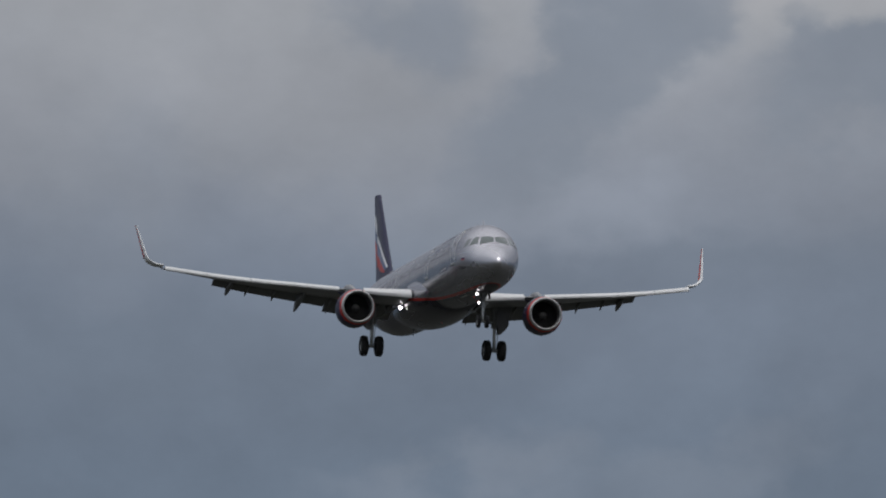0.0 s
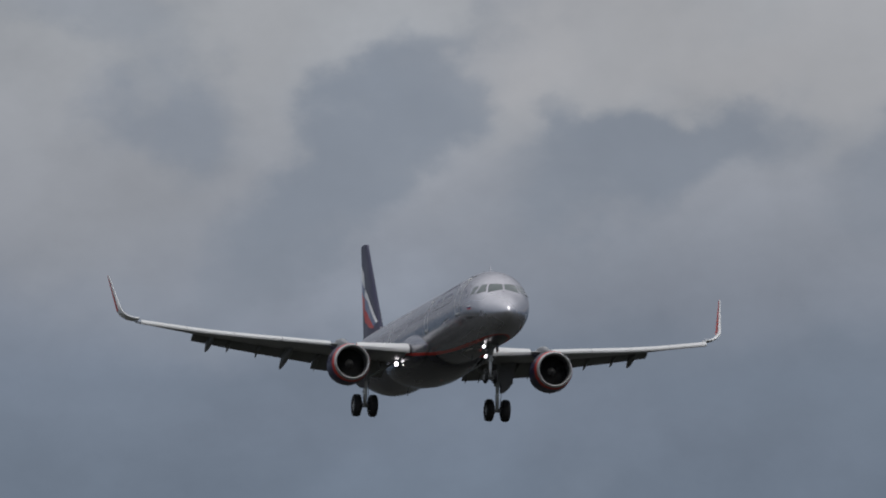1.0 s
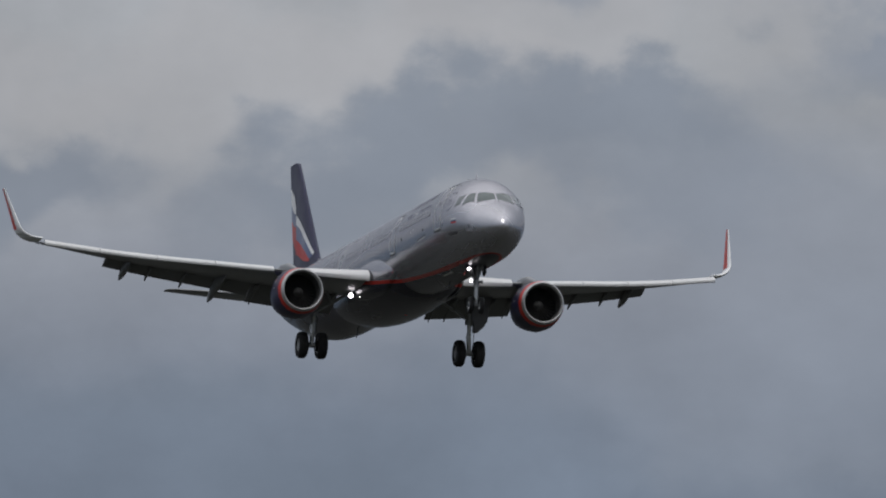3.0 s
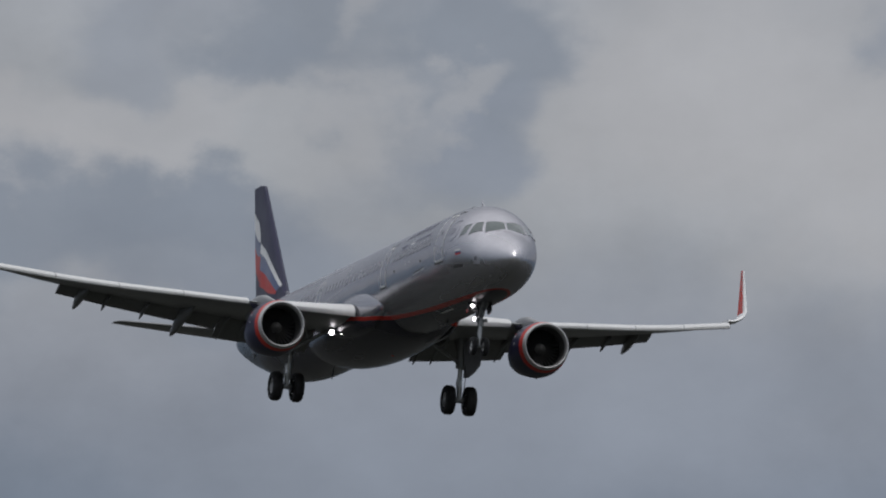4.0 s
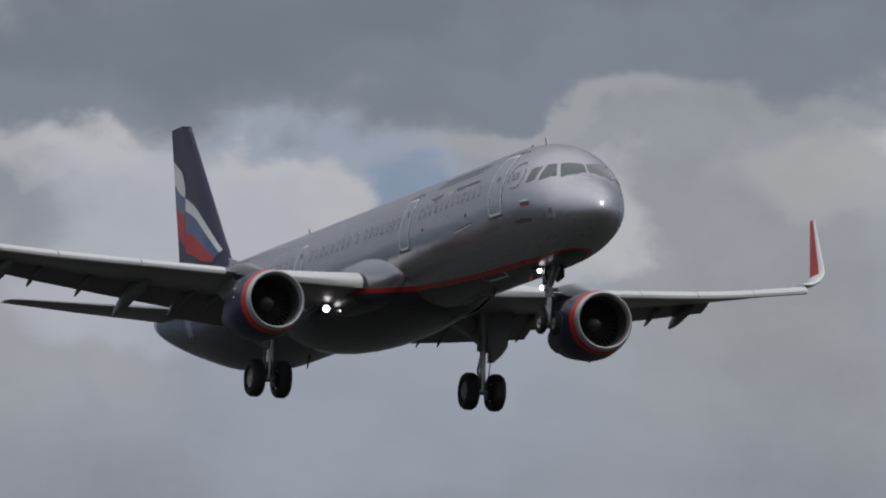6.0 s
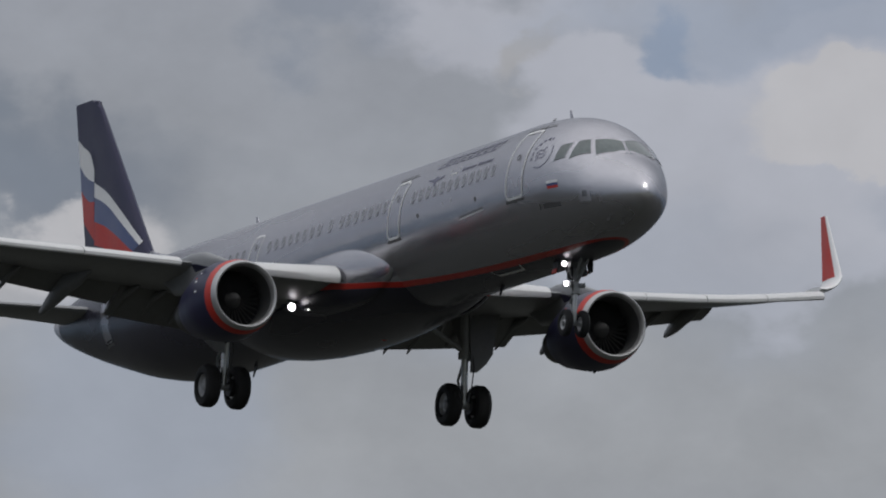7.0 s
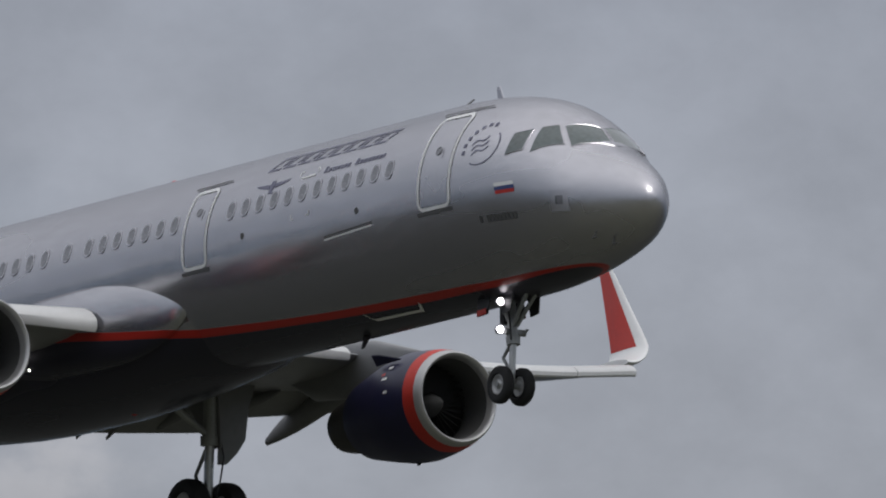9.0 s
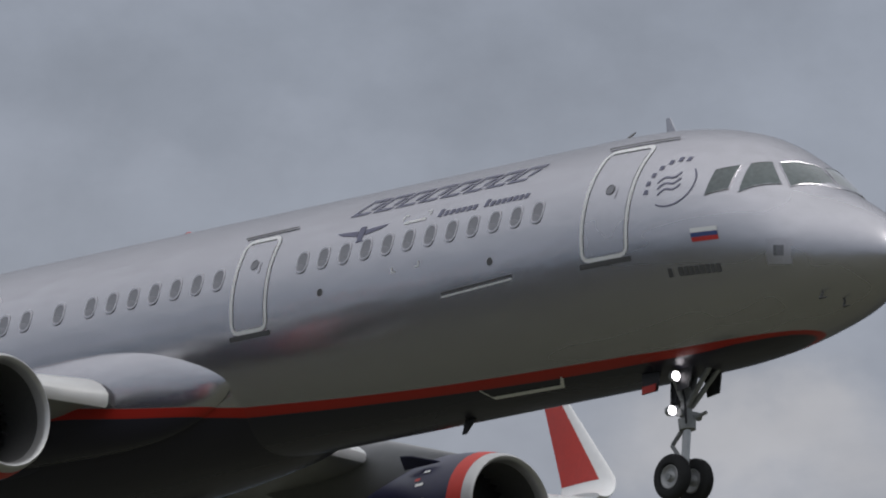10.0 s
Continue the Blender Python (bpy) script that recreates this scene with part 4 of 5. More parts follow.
def canoe(y, size, drop, aft):
    """Flap track fairing: a slim pod under the trailing edge, its tail swung down."""
    x, z = te(y)
    c = le(y)[0] - x
    x0, z0 = x + c * 0.45 * size, z - 0.22
    x1, z1 = x - aft, z - drop
    rows = []
    for i in range(13):
        t = i / 12
        r = (math.sin(math.pi * min(1, t * 0.93 + 0.02)) ** 0.7) * (0.8 if t < 0.5 else 0.85)
        cx = x0 + (x1 - x0) * t
        bend = max(0.0, t - 0.45) / 0.55
        cz = z0 - 0.12 * size * math.sin(math.pi * t) + (z1 - z0) * bend ** 1.3
        rows.append([(cx, y + 0.2 * size * r * math.sin(2 * math.pi * k / 12), cz + 0.33 * size * r * math.cos(2 * math.pi * k / 12)) for k in range(12)])
    return loft(rows)


def sharklet_geo(lead=True):
    rows = []
    for i in range(14):
        t = i / 13
        ang = min(1.0, t / 0.4)
        y = 16.3 + 0.98 * math.sin(ang * radians(78)) + max(0, t - 0.4) / 0.6 * 0.38
        x_le = -24.45 - 0.6 * ang - max(0, t - 0.4) / 0.6 * 2.0
        z = le(16.3)[1] + 0.23 + 0.62 * (1 - math.cos(ang * radians(85))) + max(0, t - 0.4) / 0.6 * 2.08
        chord = 1.65 - 0.25 * ang - max(0, t - 0.4) / 0.6 * 0.97
        a = radians(84) * ang
        ny, nz = -math.sin(a), math.cos(a)
        sec = []
        for u, h in FOIL:
            sec.append((x_le - chord * u, y + ny * chord * h * 0.75, z + nz * chord * h * 0.75))
        for u, h in reversed(FOIL[1:]):
            sec.append((x_le - chord * u, y - ny * chord * h * 0.6, z - nz * chord * h * 0.6))
        rows.append(sec)
    return rows


def build_wing(sd):
    def put(name, geo, mat, parent=plane, label=""):
        return part(name, geo if sd > 0 else mirrored(geo), mat, parent, label)

    wing = put("wing", wing_geo(), M_WING, plane, "grey swept wing")
    for a, b in ((2.25, 4.95), (6.35, 8.85), (8.88, 11.35), (11.38, 13.85), (13.88, 16.25)):
        put("slat", slat_geo(a, b), M_SLAT, wing, "pale grey slat drooped for landing")
    put("flap", flap_geo(2.3, 6.39, 27), M_FLAP, wing, "inner flap lowered")
    put("flap", flap_geo(6.41, 13.1), M_FLAP, wing, "outer flap lowered")
    for y, size, drop, aft in ((12.15, 0.95, 0.72, 1.15), (7.95, 1.15, 0.95, 1.6), (4.4, 0.8, 0.75, 0.9)):
        put("flap_track_fairing", canoe(y, size, drop, aft), M_FLAP, wing, "grey canoe-shaped fairing")
    for y, size, drop, aft in ((11.05, 0.5, 0.62, 0.85), (9.45, 0.5, 0.66, 0.9), (6.15, 0.55, 0.85, 1.2), (5.3, 0.5, 0.8, 1.1), (3.3, 0.5, 0.95, 1.25), (2.55, 0.5, 0.95, 1.3)):
        put("hinge_fairing", canoe(y, size, drop, aft), M_FLAP, wing)
    rows = sharklet_geo()
    sh = put("sharklet", loft(rows), M_WHITE, plane, "upswept wing tip, white edge and red face")
    # red panel on both faces behind the white leading band
    for face in (0, 1):
        v, f = [], []
        for r in rows[5:]:
            n = len(FOIL)
            for u in range(4, n):
                p = Vector(r[u]) if face == 0 else Vector(r[(2 * n - 2 - u) % len(r) + 0]) if u < n - 1 else Vector(r[n - 1])
                o = Vector(r[4]) - Vector(r[len(r) - 4])
                o = o.normalized() * (0.006 if face == 0 else -0.006)
                v.append(tuple(p + o))
        w = len(FOIL) - 4
        for i in range(len(rows) - 6):
            for j in range(w - 1):
                f.append((i * w + j, (i + 1) * w + j, (i + 1) * w + j + 1, i * w + j + 1))
        put("red_panel", (v, f), M_RED, sh, "red painted face")
    nav = Vector((-24.95, 16.6, le(16.3)[1] + 0.27))
    put("navigation_light", turned([(0.0, 0.05), (0.08, 0.045), (0.12, 0.0)], nav, (1, 0, 0), 12), M_GREEN if sd < 0 else M_BEACON, sh, "green tip light" if sd < 0 else "red tip light")
    return wing


# ---- engines ----
def build_engine(sd):
    cx, cy, cz = -15.54, sd * 5.77, -2.07
    ax = Vector((1, 0, 0.03)).normalized()
    c = Vector((cx, cy, cz))
    cowl = part("nacelle", turned([(-0.5, 1.085), (-0.8, 1.125), (-1.25, 1.16), (-1.7, 1.13), (-2.2, 1.03), (-2.7, 0.92), (-3.05, 0.84), (-3.08, 0.83), (-3.05, 0.81)], c, ax), M_NAVY, plane, "navy engine cowl")
    part("red_band", turned([(-0.2, 1.022), (-0.34, 1.057), (-0.5, 1.087)], c, ax), M_RED, cowl, "red band round the cowl")
    part("inlet_lip", turned([(-0.2, 1.02), (-0.09, 0.995), (-0.03, 0.97), (0.0, 0.935), (-0.02, 0.9), (-0.08, 0.872), (-0.22, 0.85)], c, ax), M_LIP, cowl, "pale metal inlet ring")
    part("inlet_duct", turned([(-0.22, 0.85), (-0.5, 0.84), (-0.9, 0.85), (-1.25, 0.86)], c, ax), M_DUCT, cowl, "dark grey inlet wall")
    for k, (dx, a, w) in enumerate(((-1.15, 38, 0.16), (-1.3, 30, 0.12), (-1.2, 24, 0.2), (-1.05, 8, 0.14))):
        for sg in (-1, 1):
            t = radians(90 - sg * (90 - a))
            o = []
            for du, dv in ((-w / 2, -0.03), (w / 2, -0.03), (w / 2, 0.03), (-w / 2, 0.03)):
                tt = t + dv / 1.16
                o.append(tuple(c + ax * (dx + du) + Vector((0, math.cos(tt), math.sin(tt))) * 1.164))
            part("cowl_mark", (o, [(0, 1, 2, 3)]), M_RED if k == 1 else M_WHITE, cowl)
    # near-black sheet behind the blades stands in for the shade deep in the duct
    fan = part("fan", turned([(-1.12, 0.0), (-1.12, 0.86)], c, ax, 24), M_DARK, plane, "metal fan blades before a near-black sheet that stands for shade")
    v = []
    for r, tw, w in ((0.26, 0.05, 0.09), (0.5, 0.12, 0.12), (0.84, 0.2, 0.14)):
        for e in (-1, 1):
            a = e * w / r * 0.5 * math.cos(tw * 4)
            v.append((e * w * 0.6, r * math.sin(a), r * math.cos(a)))
    me = bpy.data.meshes.new("fan_blade")
    me.from_pydata(v, [], [(0, 1, 3, 2), (2, 3, 5, 4)])
    me.materials.append(M_BLADE)
    for k in range(30):
        bl = new("fan_blade", me)
        bl.parent = fan
        bl.matrix_local = Matrix.Translation(c - ax * 1.02) @ Matrix.Rotation(2 * math.pi * k / 30, 4, "X")
    part("spinner", turned([(-0.62, 0.0), (-0.68, 0.07), (-0.8, 0.15), (-0.95, 0.22), (-1.1, 0.27)], c, ax, 24), M_SPIN, fan)
    part("core_cowl", turned([(-2.6, 0.7), (-3.3, 0.66), (-3.9, 0.56), (-4.15, 0.5), (-4.1, 0.44)], c, ax, 32), M_SOOT, cowl)
    part("exhaust_cone", turned([(-3.7, 0.3), (-4.1, 0.24), (-4.6, 0.03), (-4.62, 0.0)], c, ax, 24), M_SOOT, cowl)
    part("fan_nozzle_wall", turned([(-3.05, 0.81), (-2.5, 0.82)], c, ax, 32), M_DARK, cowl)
    rows = []
    for x, zt, zb, w in ((-16.6, cz + 1.08, cz + 0.9, 0.04), (-17.4, cz + 1.3, cz + 0.8, 0.16), (-18.6, cz + 1.62, cz + 0.62, 0.2), (-19.6, cz + 1.7, cz + 0.5, 0.2), (-20.8, cz + 1.62, cz + 0.62, 0.16), (-22.0, cz + 1.52, cz + 1.2, 0.05)):
        zm, h = (zt + zb) / 2, (zt - zb) / 2
        rows.append([(x, cy + w * math.copysign(abs(math.sin(t)) ** 0.6, math.sin(t)), zm + h * math.copysign(abs(math.cos(t)) ** 0.6, math.cos(t))) for t in [2 * math.pi * k / 20 for k in range(20)]])
    part("pylon", loft(rows), M_WING, plane, "grey engine pylon")
    for e in (-1, 1):
        v = [(-16.5, cy + e * 0.8, cz + 0.84), (-17.35, cy + e * 0.84, cz + 0.8), (-17.3, cy + e * 1.0, cz + 1.0), (-17.05, cy + e * 0.97, cz + 0.98)]
        part("strake", plate(v, 0.02, (0, 0, 1)), M_NAVY, cowl)
    part("drain_mast", plate([(-16.9, cy, cz - 1.13), (-17.1, cy, cz - 1.13), (-17.08, cy, cz - 1.24), (-17.0, cy, cz - 1.24)], 0.03, (0, 1, 0)), M_DARK, cowl)
    return cowl


# ---- tail ----
def fin_le(z):
    return -37.35 - (z - 2.75) * 0.856


def fin_te(z):
    return -42.3 - (z - 2.2) * 0.222


def fin_half(x, z):
    c = fin_le(z) - fin_te(z)
    u = (fin_le(z) - x) / c
    hs = [(0, 0), (0.015, 0.018), (0.05, 0.032), (0.12, 0.045), (0.25, 0.053), (0.4, 0.05), (0.6, 0.037), (0.8, 0.019), (1, 0.003)]
    return c * smooth_curve(hs, max(0, min(1, u)))


def fin_patch(upper, lower, n=12):
    """Paint field on the fin between two lines of (x, z), on both faces."""
    out = []
    for sd in (-1, 1):
        v, f = [], []
        for i in range(n + 1):
            t = i / n
            pu = [smooth_curve([(k / (len(upper) - 1), q[j]) for k, q in enumerate(upper)], t) for j in (0, 1)]
            pl = [smooth_curve([(k / (len(lower) - 1), q[j]) for k, q in enumerate(lower)], t) for j in (0, 1)]
            for j in range(4):
                x, z = pu[0] + (pl[0] - pu[0]) * j / 3 + 0.15, pu[1] + (pl[1] - pu[1]) * j / 3
                z += 0.05 + 0.03 * (z - 2)
                v.append((x, sd * (fin_half(x, z) + 0.008), z))
        for i in range(n):
            for j in range(3):
                f.append((i * 4 + j, (i + 1) * 4 + j, (i + 1) * 4 + j + 1, i * 4 + j + 1))
        out.append((v, f))
    return merged(*out)


def build_tail():
    rows = []
    for z in [1.5, 2.0, 2.6, 3.5, 4.5, 5.5, 6.5, 7.4, 7.65, 7.74]:
        a, b = fin_le(z), fin_te(z)
        if z > 7.4:
            a -= (z - 7.4) * 0.9
        c = a - b
        up = [(a - c * u, fin_half(a - c * u, min(z, 7.4)), z + (0.06 * u if z > 7 else 0)) for u, _ in FOIL]
        rows.append(up + [(x, -y, zz) for x, y, zz in reversed(up[1:])])
    fin = part("tail_fin", loft(rows), M_NAVY, plane, "navy tail fin with a waving tricolour")
    H = -41.75
    part("white_wave", fin_patch([(-37.7, 2.75), (-39.3, 3.85), (-40.6, 4.6), (H, 5.02)], [(-37.85, 2.66), (-39.4, 3.58), (-40.6, 4.22), (H, 4.58)]), M_WHITE, fin, "white band")
    part("blue_wave", fin_patch([(-37.85, 2.66), (-39.4, 3.58), (-40.6, 4.22), (H, 4.58)], [(-38.2, 2.5), (-39.6, 3.15), (-40.6, 3.55), (H, 3.85)]), M_BLUE, fin, "blue band")
    part("red_wave", fin_patch([(-38.2, 2.5), (-39.6, 3.15), (-40.6, 3.55), (H, 3.85)], [(-38.3, 2.4), (-39.6, 2.6), (-40.6, 2.9), (H, 3.15)]), M_RED, fin, "red band")
    rud = part("rudder", fin_patch([(H, 7.46), (-42.5, 7.48), (-43.2, 7.5), (-43.68, 7.52)], [(H, 2.2), (-42.0, 2.2), (-42.2, 2.2), (-42.4, 2.2)]), M_NAVY, fin, "navy rudder")
    rud.location.y = 0
    part("white_wave", merged(fin_patch2([(H, 5.4), (-42.2, 5.95), (-42.8, 6.2), (-43.42, 6.5)], [(H, 5.03), (-42.2, 5.15), (-42.7, 5.35), (-43.22, 5.7)])), M_WHITE, rud, "white band")
    part("blue_wave", fin_patch2([(H, 5.03), (-42.2, 5.15), (-42.7, 5.35), (-43.22, 5.7)], [(H, 4.45), (-42.2, 4.5), (-42.6, 4.65), (-43.08, 4.95)]), M_BLUE, rud, "blue band")
    part("red_wave", fin_patch2([(H, 4.45), (-42.2, 4.5), (-42.6, 4.65), (-43.08, 4.95)], [(H, 3.3), (-42.1, 3.5), (-42.5, 3.75), (-42.8, 3.95)]), M_RED, rud, "red band")
    # dorsal fillet
    v = []
    for t in range(7):
        x = -34.4 - t * 0.55
        top = 2.05 + 0.62 * (t / 6) ** 1.8
        w = 0.04 + 0.1 * t / 6
        v.append([(x, -w, 1.8), (x, -w * 0.5, top - 0.03), (x, 0, top), (x, w * 0.5, top - 0.03), (x, w, 1.8)])
    part("dorsal_fillet", loft(v), M_SILVER, fin)
    for sd in (-1, 1):
        rows = []
        for y, a, b, z in ((0.3, -38.2, -41.8, 0.72), (1.2, -38.8, -42.05, 0.82), (3.5, -40.5, -42.75, 1.06), (5.8, -42.1, -43.35, 1.31), (6.1, -42.4, -43.42, 1.34), (6.22, -42.75, -43.42, 1.35)):
            rows.append(section(y, a, z, b, z + 0.0, 0.75))
        st = part("tailplane", loft(rows) if sd > 0 else mirrored(loft(rows)), M_WING, plane, "grey tailplane")
    part("exhaust_pipe", turned([(0, 0.16), (-0.12, 0.15), (-0.1, 0.1)], (-44.4, 0, 1.19), (1, 0, -0.1), 16), M_DARK, fuselage)


def fin_patch2(upper, lower):
    v, f = fin_patch(upper, lower)
    return [(x, y + math.copysign(0.006, y), z) for x, y, z in v], f


# ---- landing gear and lights ----
def wheel(c, r, w, parent, out):
    """Tyre with grooves and a dished hub on its outer face."""
    h = w / 2
    prof = [(-h * 0.6, r * 0.52), (-h * 0.95, r * 0.6), (-h, r * 0.75), (-h * 0.88, r * 0.9), (-h * 0.55, r * 0.985)]
    for g in (-0.35, -0.12, 0.12, 0.35):
        prof += [(h * (g - 0.05), r), (h * (g - 0.03), r * 0.975), (h * (g + 0.03), r * 0.975), (h * (g + 0.05), r)]
    prof += [(h * 0.55, r * 0.985), (h * 0.88, r * 0.9), (h, r * 0.75), (h * 0.95, r * 0.6), (h * 0.6, r * 0.52)]
    t = part("tyre", turned(prof, c, (0, 1, 0), 40), M_TYRE, parent, "black rubber tyre")
    hub = [(0.62, 0.54), (0.72, 0.5), (0.66, 0.44), (0.45, 0.38), (0.4, 0.26), (0.62, 0.2), (0.7, 0.12), (0.72, 0.0)]
    geo = merged(*[turned([(e * h * a, r * b) for a, b in hub], c, (0, 1, 0), 28) for e in (-1, 1)])
    part("wheel_hub", geo, M_HUB, t, "pale grey alloy hub")
    return t


def build_main_gear(sd):
    y = sd * 3.8
    leg = part("main_gear_leg", merged(
        tube([(-21.75, y * 0.985, -0.7), (-21.85, y * 0.99, -2.3)], [0.17, 0.16]),
        tube([(-21.85, y * 0.99, -2.25), (-21.86, y * 0.99, -2.45)], [0.21, 0.2])), M_GEAR, plane, "grey main landing gear strut")
    part("piston", tube([(-21.85, y * 0.99, -2.3), (-22.0, y, -3.8)], [0.105, 0.105]), M_STEEL, leg, "bright steel piston")
    part("axle", tube([(-22.0, y - 0.62, -3.8), (-22.0, y + 0.62, -3.8)], [0.11, 0.11]), M_GEAR, leg)
    part("side_brace", tube([(-21.8, sd * 2.15, -1.3), (-21.84, y * 0.96, -2.2)], [0.075, 0.075]), M_GEAR, leg)
    part("lock_link", tube([(-21.8, sd * 3.3, -0.9), (-21.82, sd * 2.95, -1.72)], [0.045, 0.045]), M_GEAR, leg)
    part("torque_link", merged(tube([(-22.05, y, -2.5), (-22.45, y, -3.0)], [0.05, 0.04], 8), tube([(-22.45, y, -3.0), (-22.15, y, -3.6)], [0.04, 0.05], 8)), M_GEAR, leg)
    for e in (-1, 1):
        part("brake_pack", turned([(-0.1, 0.26), (0.1, 0.26), (0.1, 0.05), (-0.1, 0.05), (-0.1, 0.26)], (-22.0, y + e * 0.27, -3.8), (0, 1, 0), 20), M_DARK, leg)
    part("hose", tube([(-21.7, y + 0.1, -2.2), (-21.62, y + 0.16, -2.7), (-21.75, y + 0.14, -3.3), (-21.95, y + 0.16, -3.7)], [0.02] * 4, 6), M_DARK, leg)
    for e in (-1, 1):
        wheel((-22.0, y + e * 0.465, -3.8), 0.63, 0.455, leg, e)
    part("gear_door", plate([(-21.62, sd * 3.86, -0.7), (-21.7, sd * 3.88, -2.85), (-21.75, sd * 4.12, -2.82), (-21.8, sd * 4.42, -2.55), (-21.8, sd * 4.62, -2.25), (-21.78, sd * 4.7, -1.5), (-21.75, sd * 4.95, -0.7)],
                            0.06, (-1, sd * 0.12, 0)), M_FLAP, leg, "grey gear door fixed to the strut")
    part("inner_fairing", plate([(-21.5, sd * 3.7, -0.7), (-21.6, sd * 3.86, -2.5), (-22.0, sd * 3.86, -2.5), (-22.9, sd * 3.75, -1.2), (-23.0, sd * 3.7, -0.75)], 0.04, (0, sd, 0)), M_FLAP, leg)


def build_nose_gear():
    leg = part("nose_gear_leg", merged(
        tube([(-5.35, 0, -1.7), (-5.2, 0, -2.85)], [0.1, 0.1]),
        tube([(-5.21, 0, -2.8), (-5.19, 0, -2.98)], [0.15, 0.14])), M_GEAR, plane, "grey nose gear strut")
    part("piston", tube([(-5.2, 0, -2.9), (-5.25, 0, -3.75)], [0.07, 0.07]), M_STEEL, leg, "bright steel piston")
    part("axle", tube([(-5.27, -0.36, -3.8), (-5.27, 0.36, -3.8)], [0.06, 0.06]), M_GEAR, leg)
    part("drag_brace", merged(tube([(-4.45, -0.12, -1.9), (-5.15, -0.05, -2.6)], [0.045, 0.045]), tube([(-4.45, 0.12, -1.9), (-5.15, 0.05, -2.6)], [0.045, 0.045])), M_GEAR, leg)
    part("torque_link", merged(tube([(-5.3, 0, -2.95), (-5.55, 0, -3.2)], [0.04, 0.035], 8), tube([(-5.55, 0, -3.2), (-5.3, 0, -3.5)], [0.035, 0.04], 8)), M_GEAR, leg)
    part("steering_cylinder", merged(tube([(-5.2, -0.2, -2.72), (-5.2, 0.28, -2.72)], [0.07, 0.07]), tube([(-5.1, 0.1, -2.78), (-4.9, 0.15, -2.7)], [0.03, 0.03])), M_GEAR, leg)
    part("junction_box", box((-5.36, -0.02, -2.35), (0.2, 0.3, 0.42), 0.03), M_DARK, leg, "dark equipment box on the strut")
    part("upper_yoke", merged(tube([(-5.3, -0.3, -1.95), (-5.24, -0.06, -2.5)], [0.05, 0.06], 8), tube([(-5.3, 0.3, -1.95), (-5.24, 0.06, -2.5)], [0.05, 0.06], 8)), M_GEAR, leg)
    part("hose", tube([(-5.25, -0.1, -2.2), (-5.12, -0.14, -2.5), (-5.1, -0.12, -2.9)], [0.02] * 3, 6), M_DARK, leg)
    for e in (-1, 1):
        wheel((-5.27, e * 0.255, -3.8), 0.385, 0.22, leg, e)
    for e in (-1, 1):
        part("nose_gear_door", plate([(-4.72, e * 0.3, -1.95), (-4.8, e * 0.33, -2.36), (-5.08, e * 0.33, -2.4), (-5.15, e * 0.3, -1.98)], 0.03, (0, e, 0)), M_DARK, leg, "small dark bay door")
        part("aft_bay_door", plate([(-5.42, e * 0.38, -1.98), (-5.44, e * 0.44, -2.36), (-5.8, e * 0.44, -2.38), (-5.86, e * 0.38, -2.0)], 0.03, (0, e, 0)), M_DARK, leg, "small dark bay door")
        part("red_plate", plate([(-5.46, e * 0.475, -2.24), (-5.46, e * 0.475, -2.36), (-5.78, e * 0.475, -2.38), (-5.78, e * 0.475, -2.26)], 0.012, (0, e, 0)), M_RED, leg)
    for nm, c, r, sd in (("takeoff_light", (-5.05, -0.42, -2.16), 0.08, 0), ("taxi_light", (-5.33, -0.23, -2.67), 0.08, 0)):
        can = part(nm, turned([(-0.14, 0.04), (-0.1, r), (0.0, r * 1.12), (0.015, r)], c, (1, -0.25, 0), 20), M_GEAR, leg, "lit round lamp on the nose gear")
        part("lens", turned([(0.012, r), (0.03, r * 0.6), (0.035, 0.0)], c, (1, -0.25, 0), 20), M_LAMP, can, "glowing white lens")
    part("lamp_bracket", merged(tube([(-5.3, 0, -2.1), (-5.15, -0.42, -2.1)], [0.03, 0.03], 8), tube([(-5.25, 0, -2.6), (-5.4, -0.2, -2.66)], [0.03, 0.03], 8)), M_GEAR, leg)


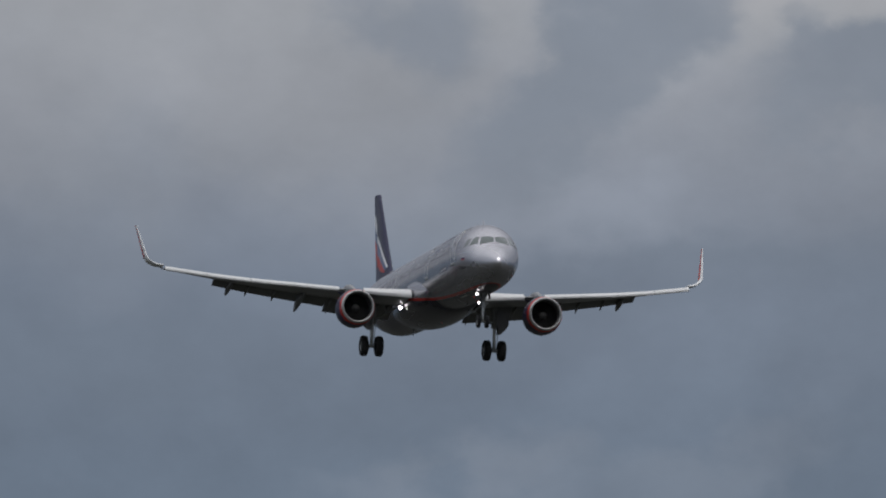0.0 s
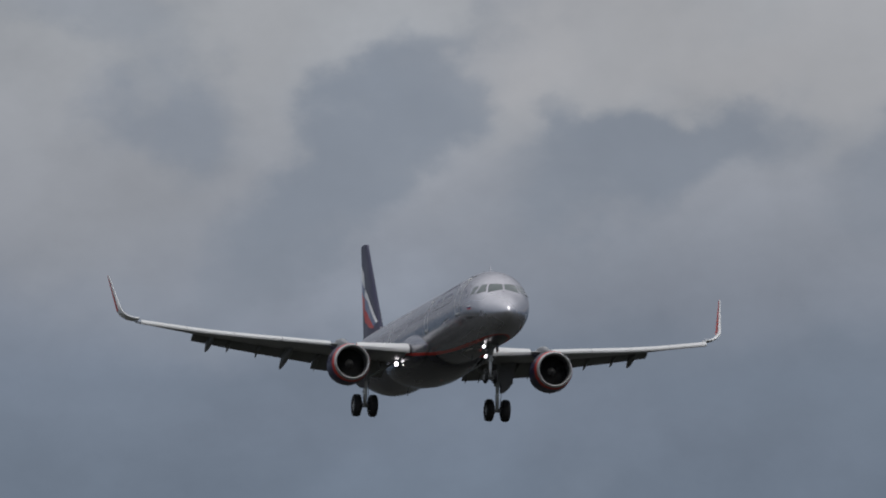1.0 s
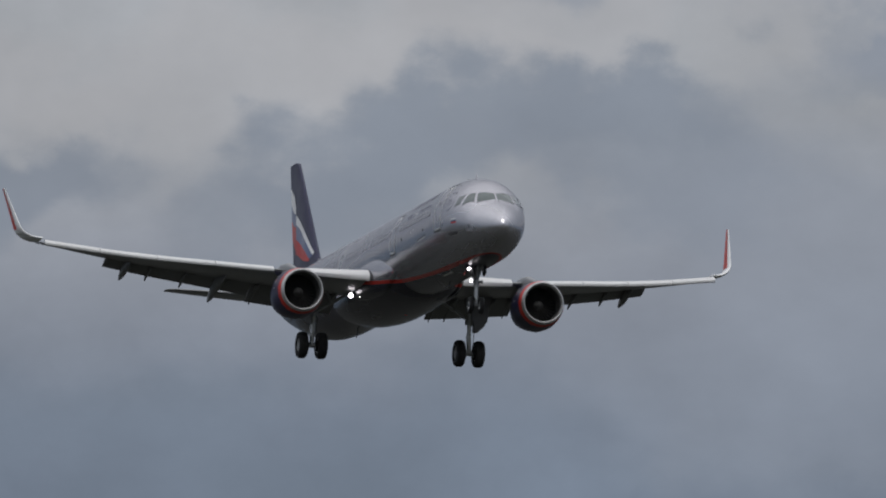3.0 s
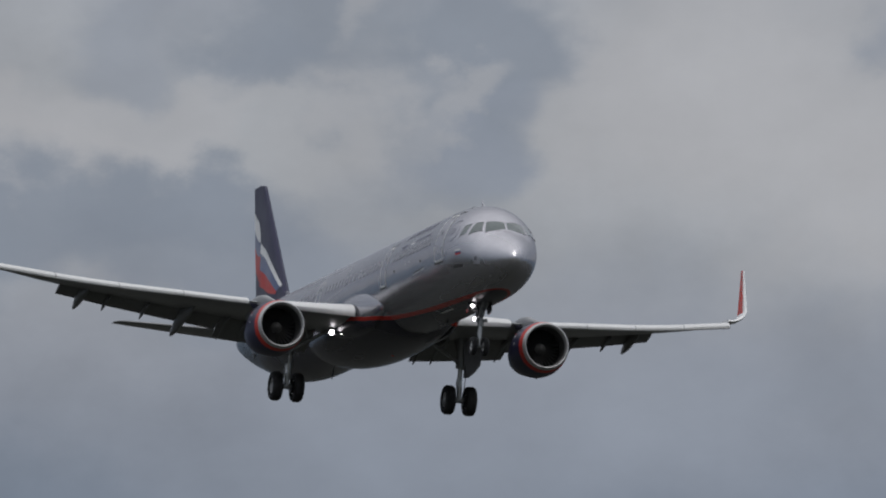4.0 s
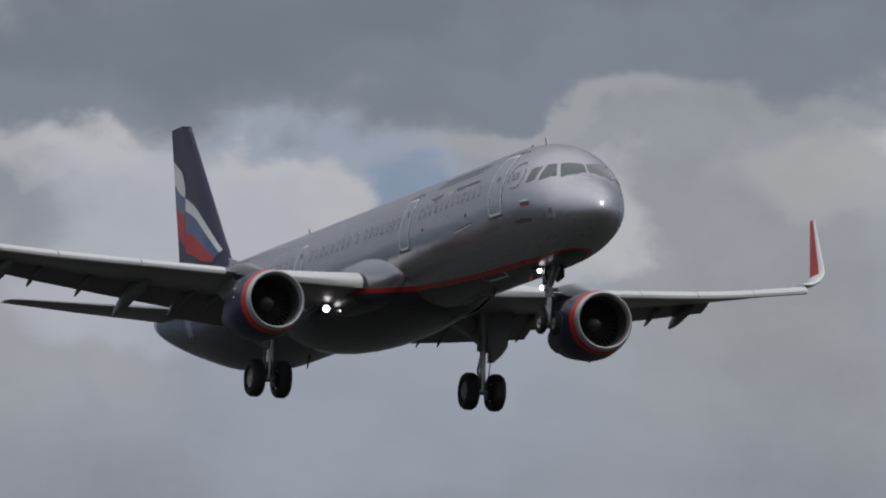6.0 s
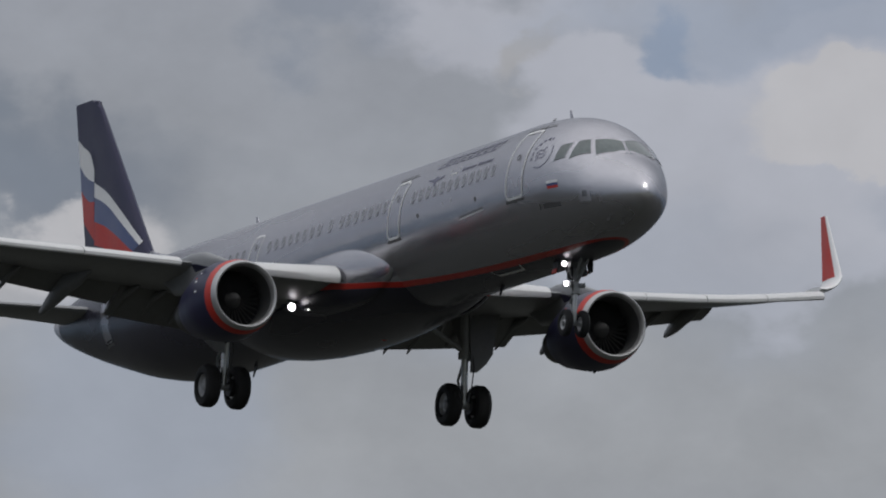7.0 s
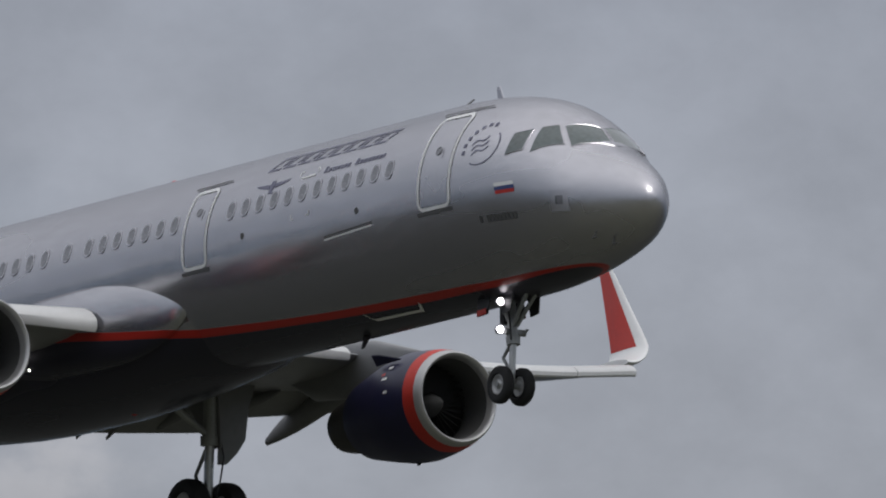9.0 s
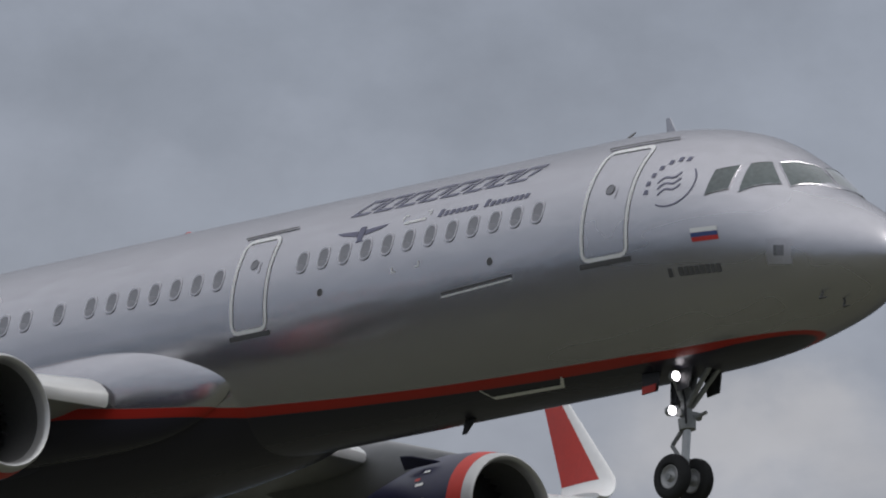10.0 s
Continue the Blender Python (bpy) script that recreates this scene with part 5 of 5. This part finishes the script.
def build_lights():
    for sd in (-1,):
        for nm, c, r, mt in (("landing_light", (-20.45, sd * 2.33, -1.55), 0.12, M_LAMP), ("turn_off_light", (-19.9, sd * 2.02, -1.66), 0.038, M_LAMP_LOW)):
            can = part(nm, turned([(-0.2, 0.05), (-0.12, r), (0.0, r * 1.1), (0.02, r)], c, (1, 0, -0.05), 20), M_GEAR, plane, "lit lamp under the wing root")
            part("lens", turned([(0.015, r), (0.04, r * 0.6), (0.05, 0)], c, (1, 0, -0.05), 20), mt, can, "glowing white lens")
            part("lamp_arm", tube([(c[0] - 0.1, c[1], c[2]), (c[0] - 0.3, c[1], c[2] + 0.45)], [0.04, 0.05], 8), M_GEAR, can)
    b = part("beacon", turned([(0.0, 0.12), (0.05, 0.11), (0.1, 0.07), (0.12, 0.0)], (-19.0, 0, -2.43), (0, 0, -1), 18), M_BEACON, plane, "red belly beacon")
    t = part("beacon", turned([(0.0, 0.12), (0.05, 0.11), (0.1, 0.07), (0.12, 0.0)], (-17.5, 0, 2.06), (0, 0, 1), 18), M_BEACON, plane, "red roof beacon")


def blade(s, z, h, c, sweep, up=1):
    """A thin swept aerial on the centre line."""
    o = [(-s, -0.012, z), (-s - c, -0.012, z), (-s - c * 0.8 - sweep, -0.012, z + up * h), (-s - c * 0.45 - sweep, -0.012, z + up * h)]
    return plate(o, 0.024, (0, 1, 0))


def build_aerials():
    for s, z, h, c, sw, up in ((5.5, 2.02, 0.33, 0.24, 0.08, 1), (28.6, 2.05, 0.36, 0.28, 0.12, 1), (10.25, -2.05, 0.26, 0.28, 0.14, -1), (28.6, -2.05, 0.32, 0.22, 0.18, -1),
                               (34.0, -1.36, 0.3, 0.15, 0.2, -1), (36.5, -0.75, 0.25, 0.15, 0.15, -1)):
        part("aerial", blade(s, z, h, c, sw, up), M_SILVER if up > 0 else M_DARK, plane, "small swept blade aerial")
    part("probe", tube([hull_side(6.35, 2.04, -1), (-6.3, -0.2, 2.16)], [0.02, 0.015], 6), M_LINE, plane)
    for s, a in ((1.15, 2.75), (1.35, 2.45)):
        p, q = Vector(hull_point(s, -a)), Vector(hull_point(s, -a, 0.11))
        part("pitot_probe", merged(tube([p, q], [0.02, 0.018], 8), tube([q, q + Vector((0.16, 0, 0))], [0.018, 0.012], 8)), M_LINE, plane, "small dark nose probe")


build_doors()
build_windows()
build_markings()
for side in (1, -1):
    build_wing(side)
    build_engine(side)
    build_main_gear(side)
build_tail()
build_nose_gear()
build_lights()
build_aerials()


def motions():
    """The approach: straight, slightly nose-up, sinking towards the runway."""
    walk(plane, FLIGHT)


motions()
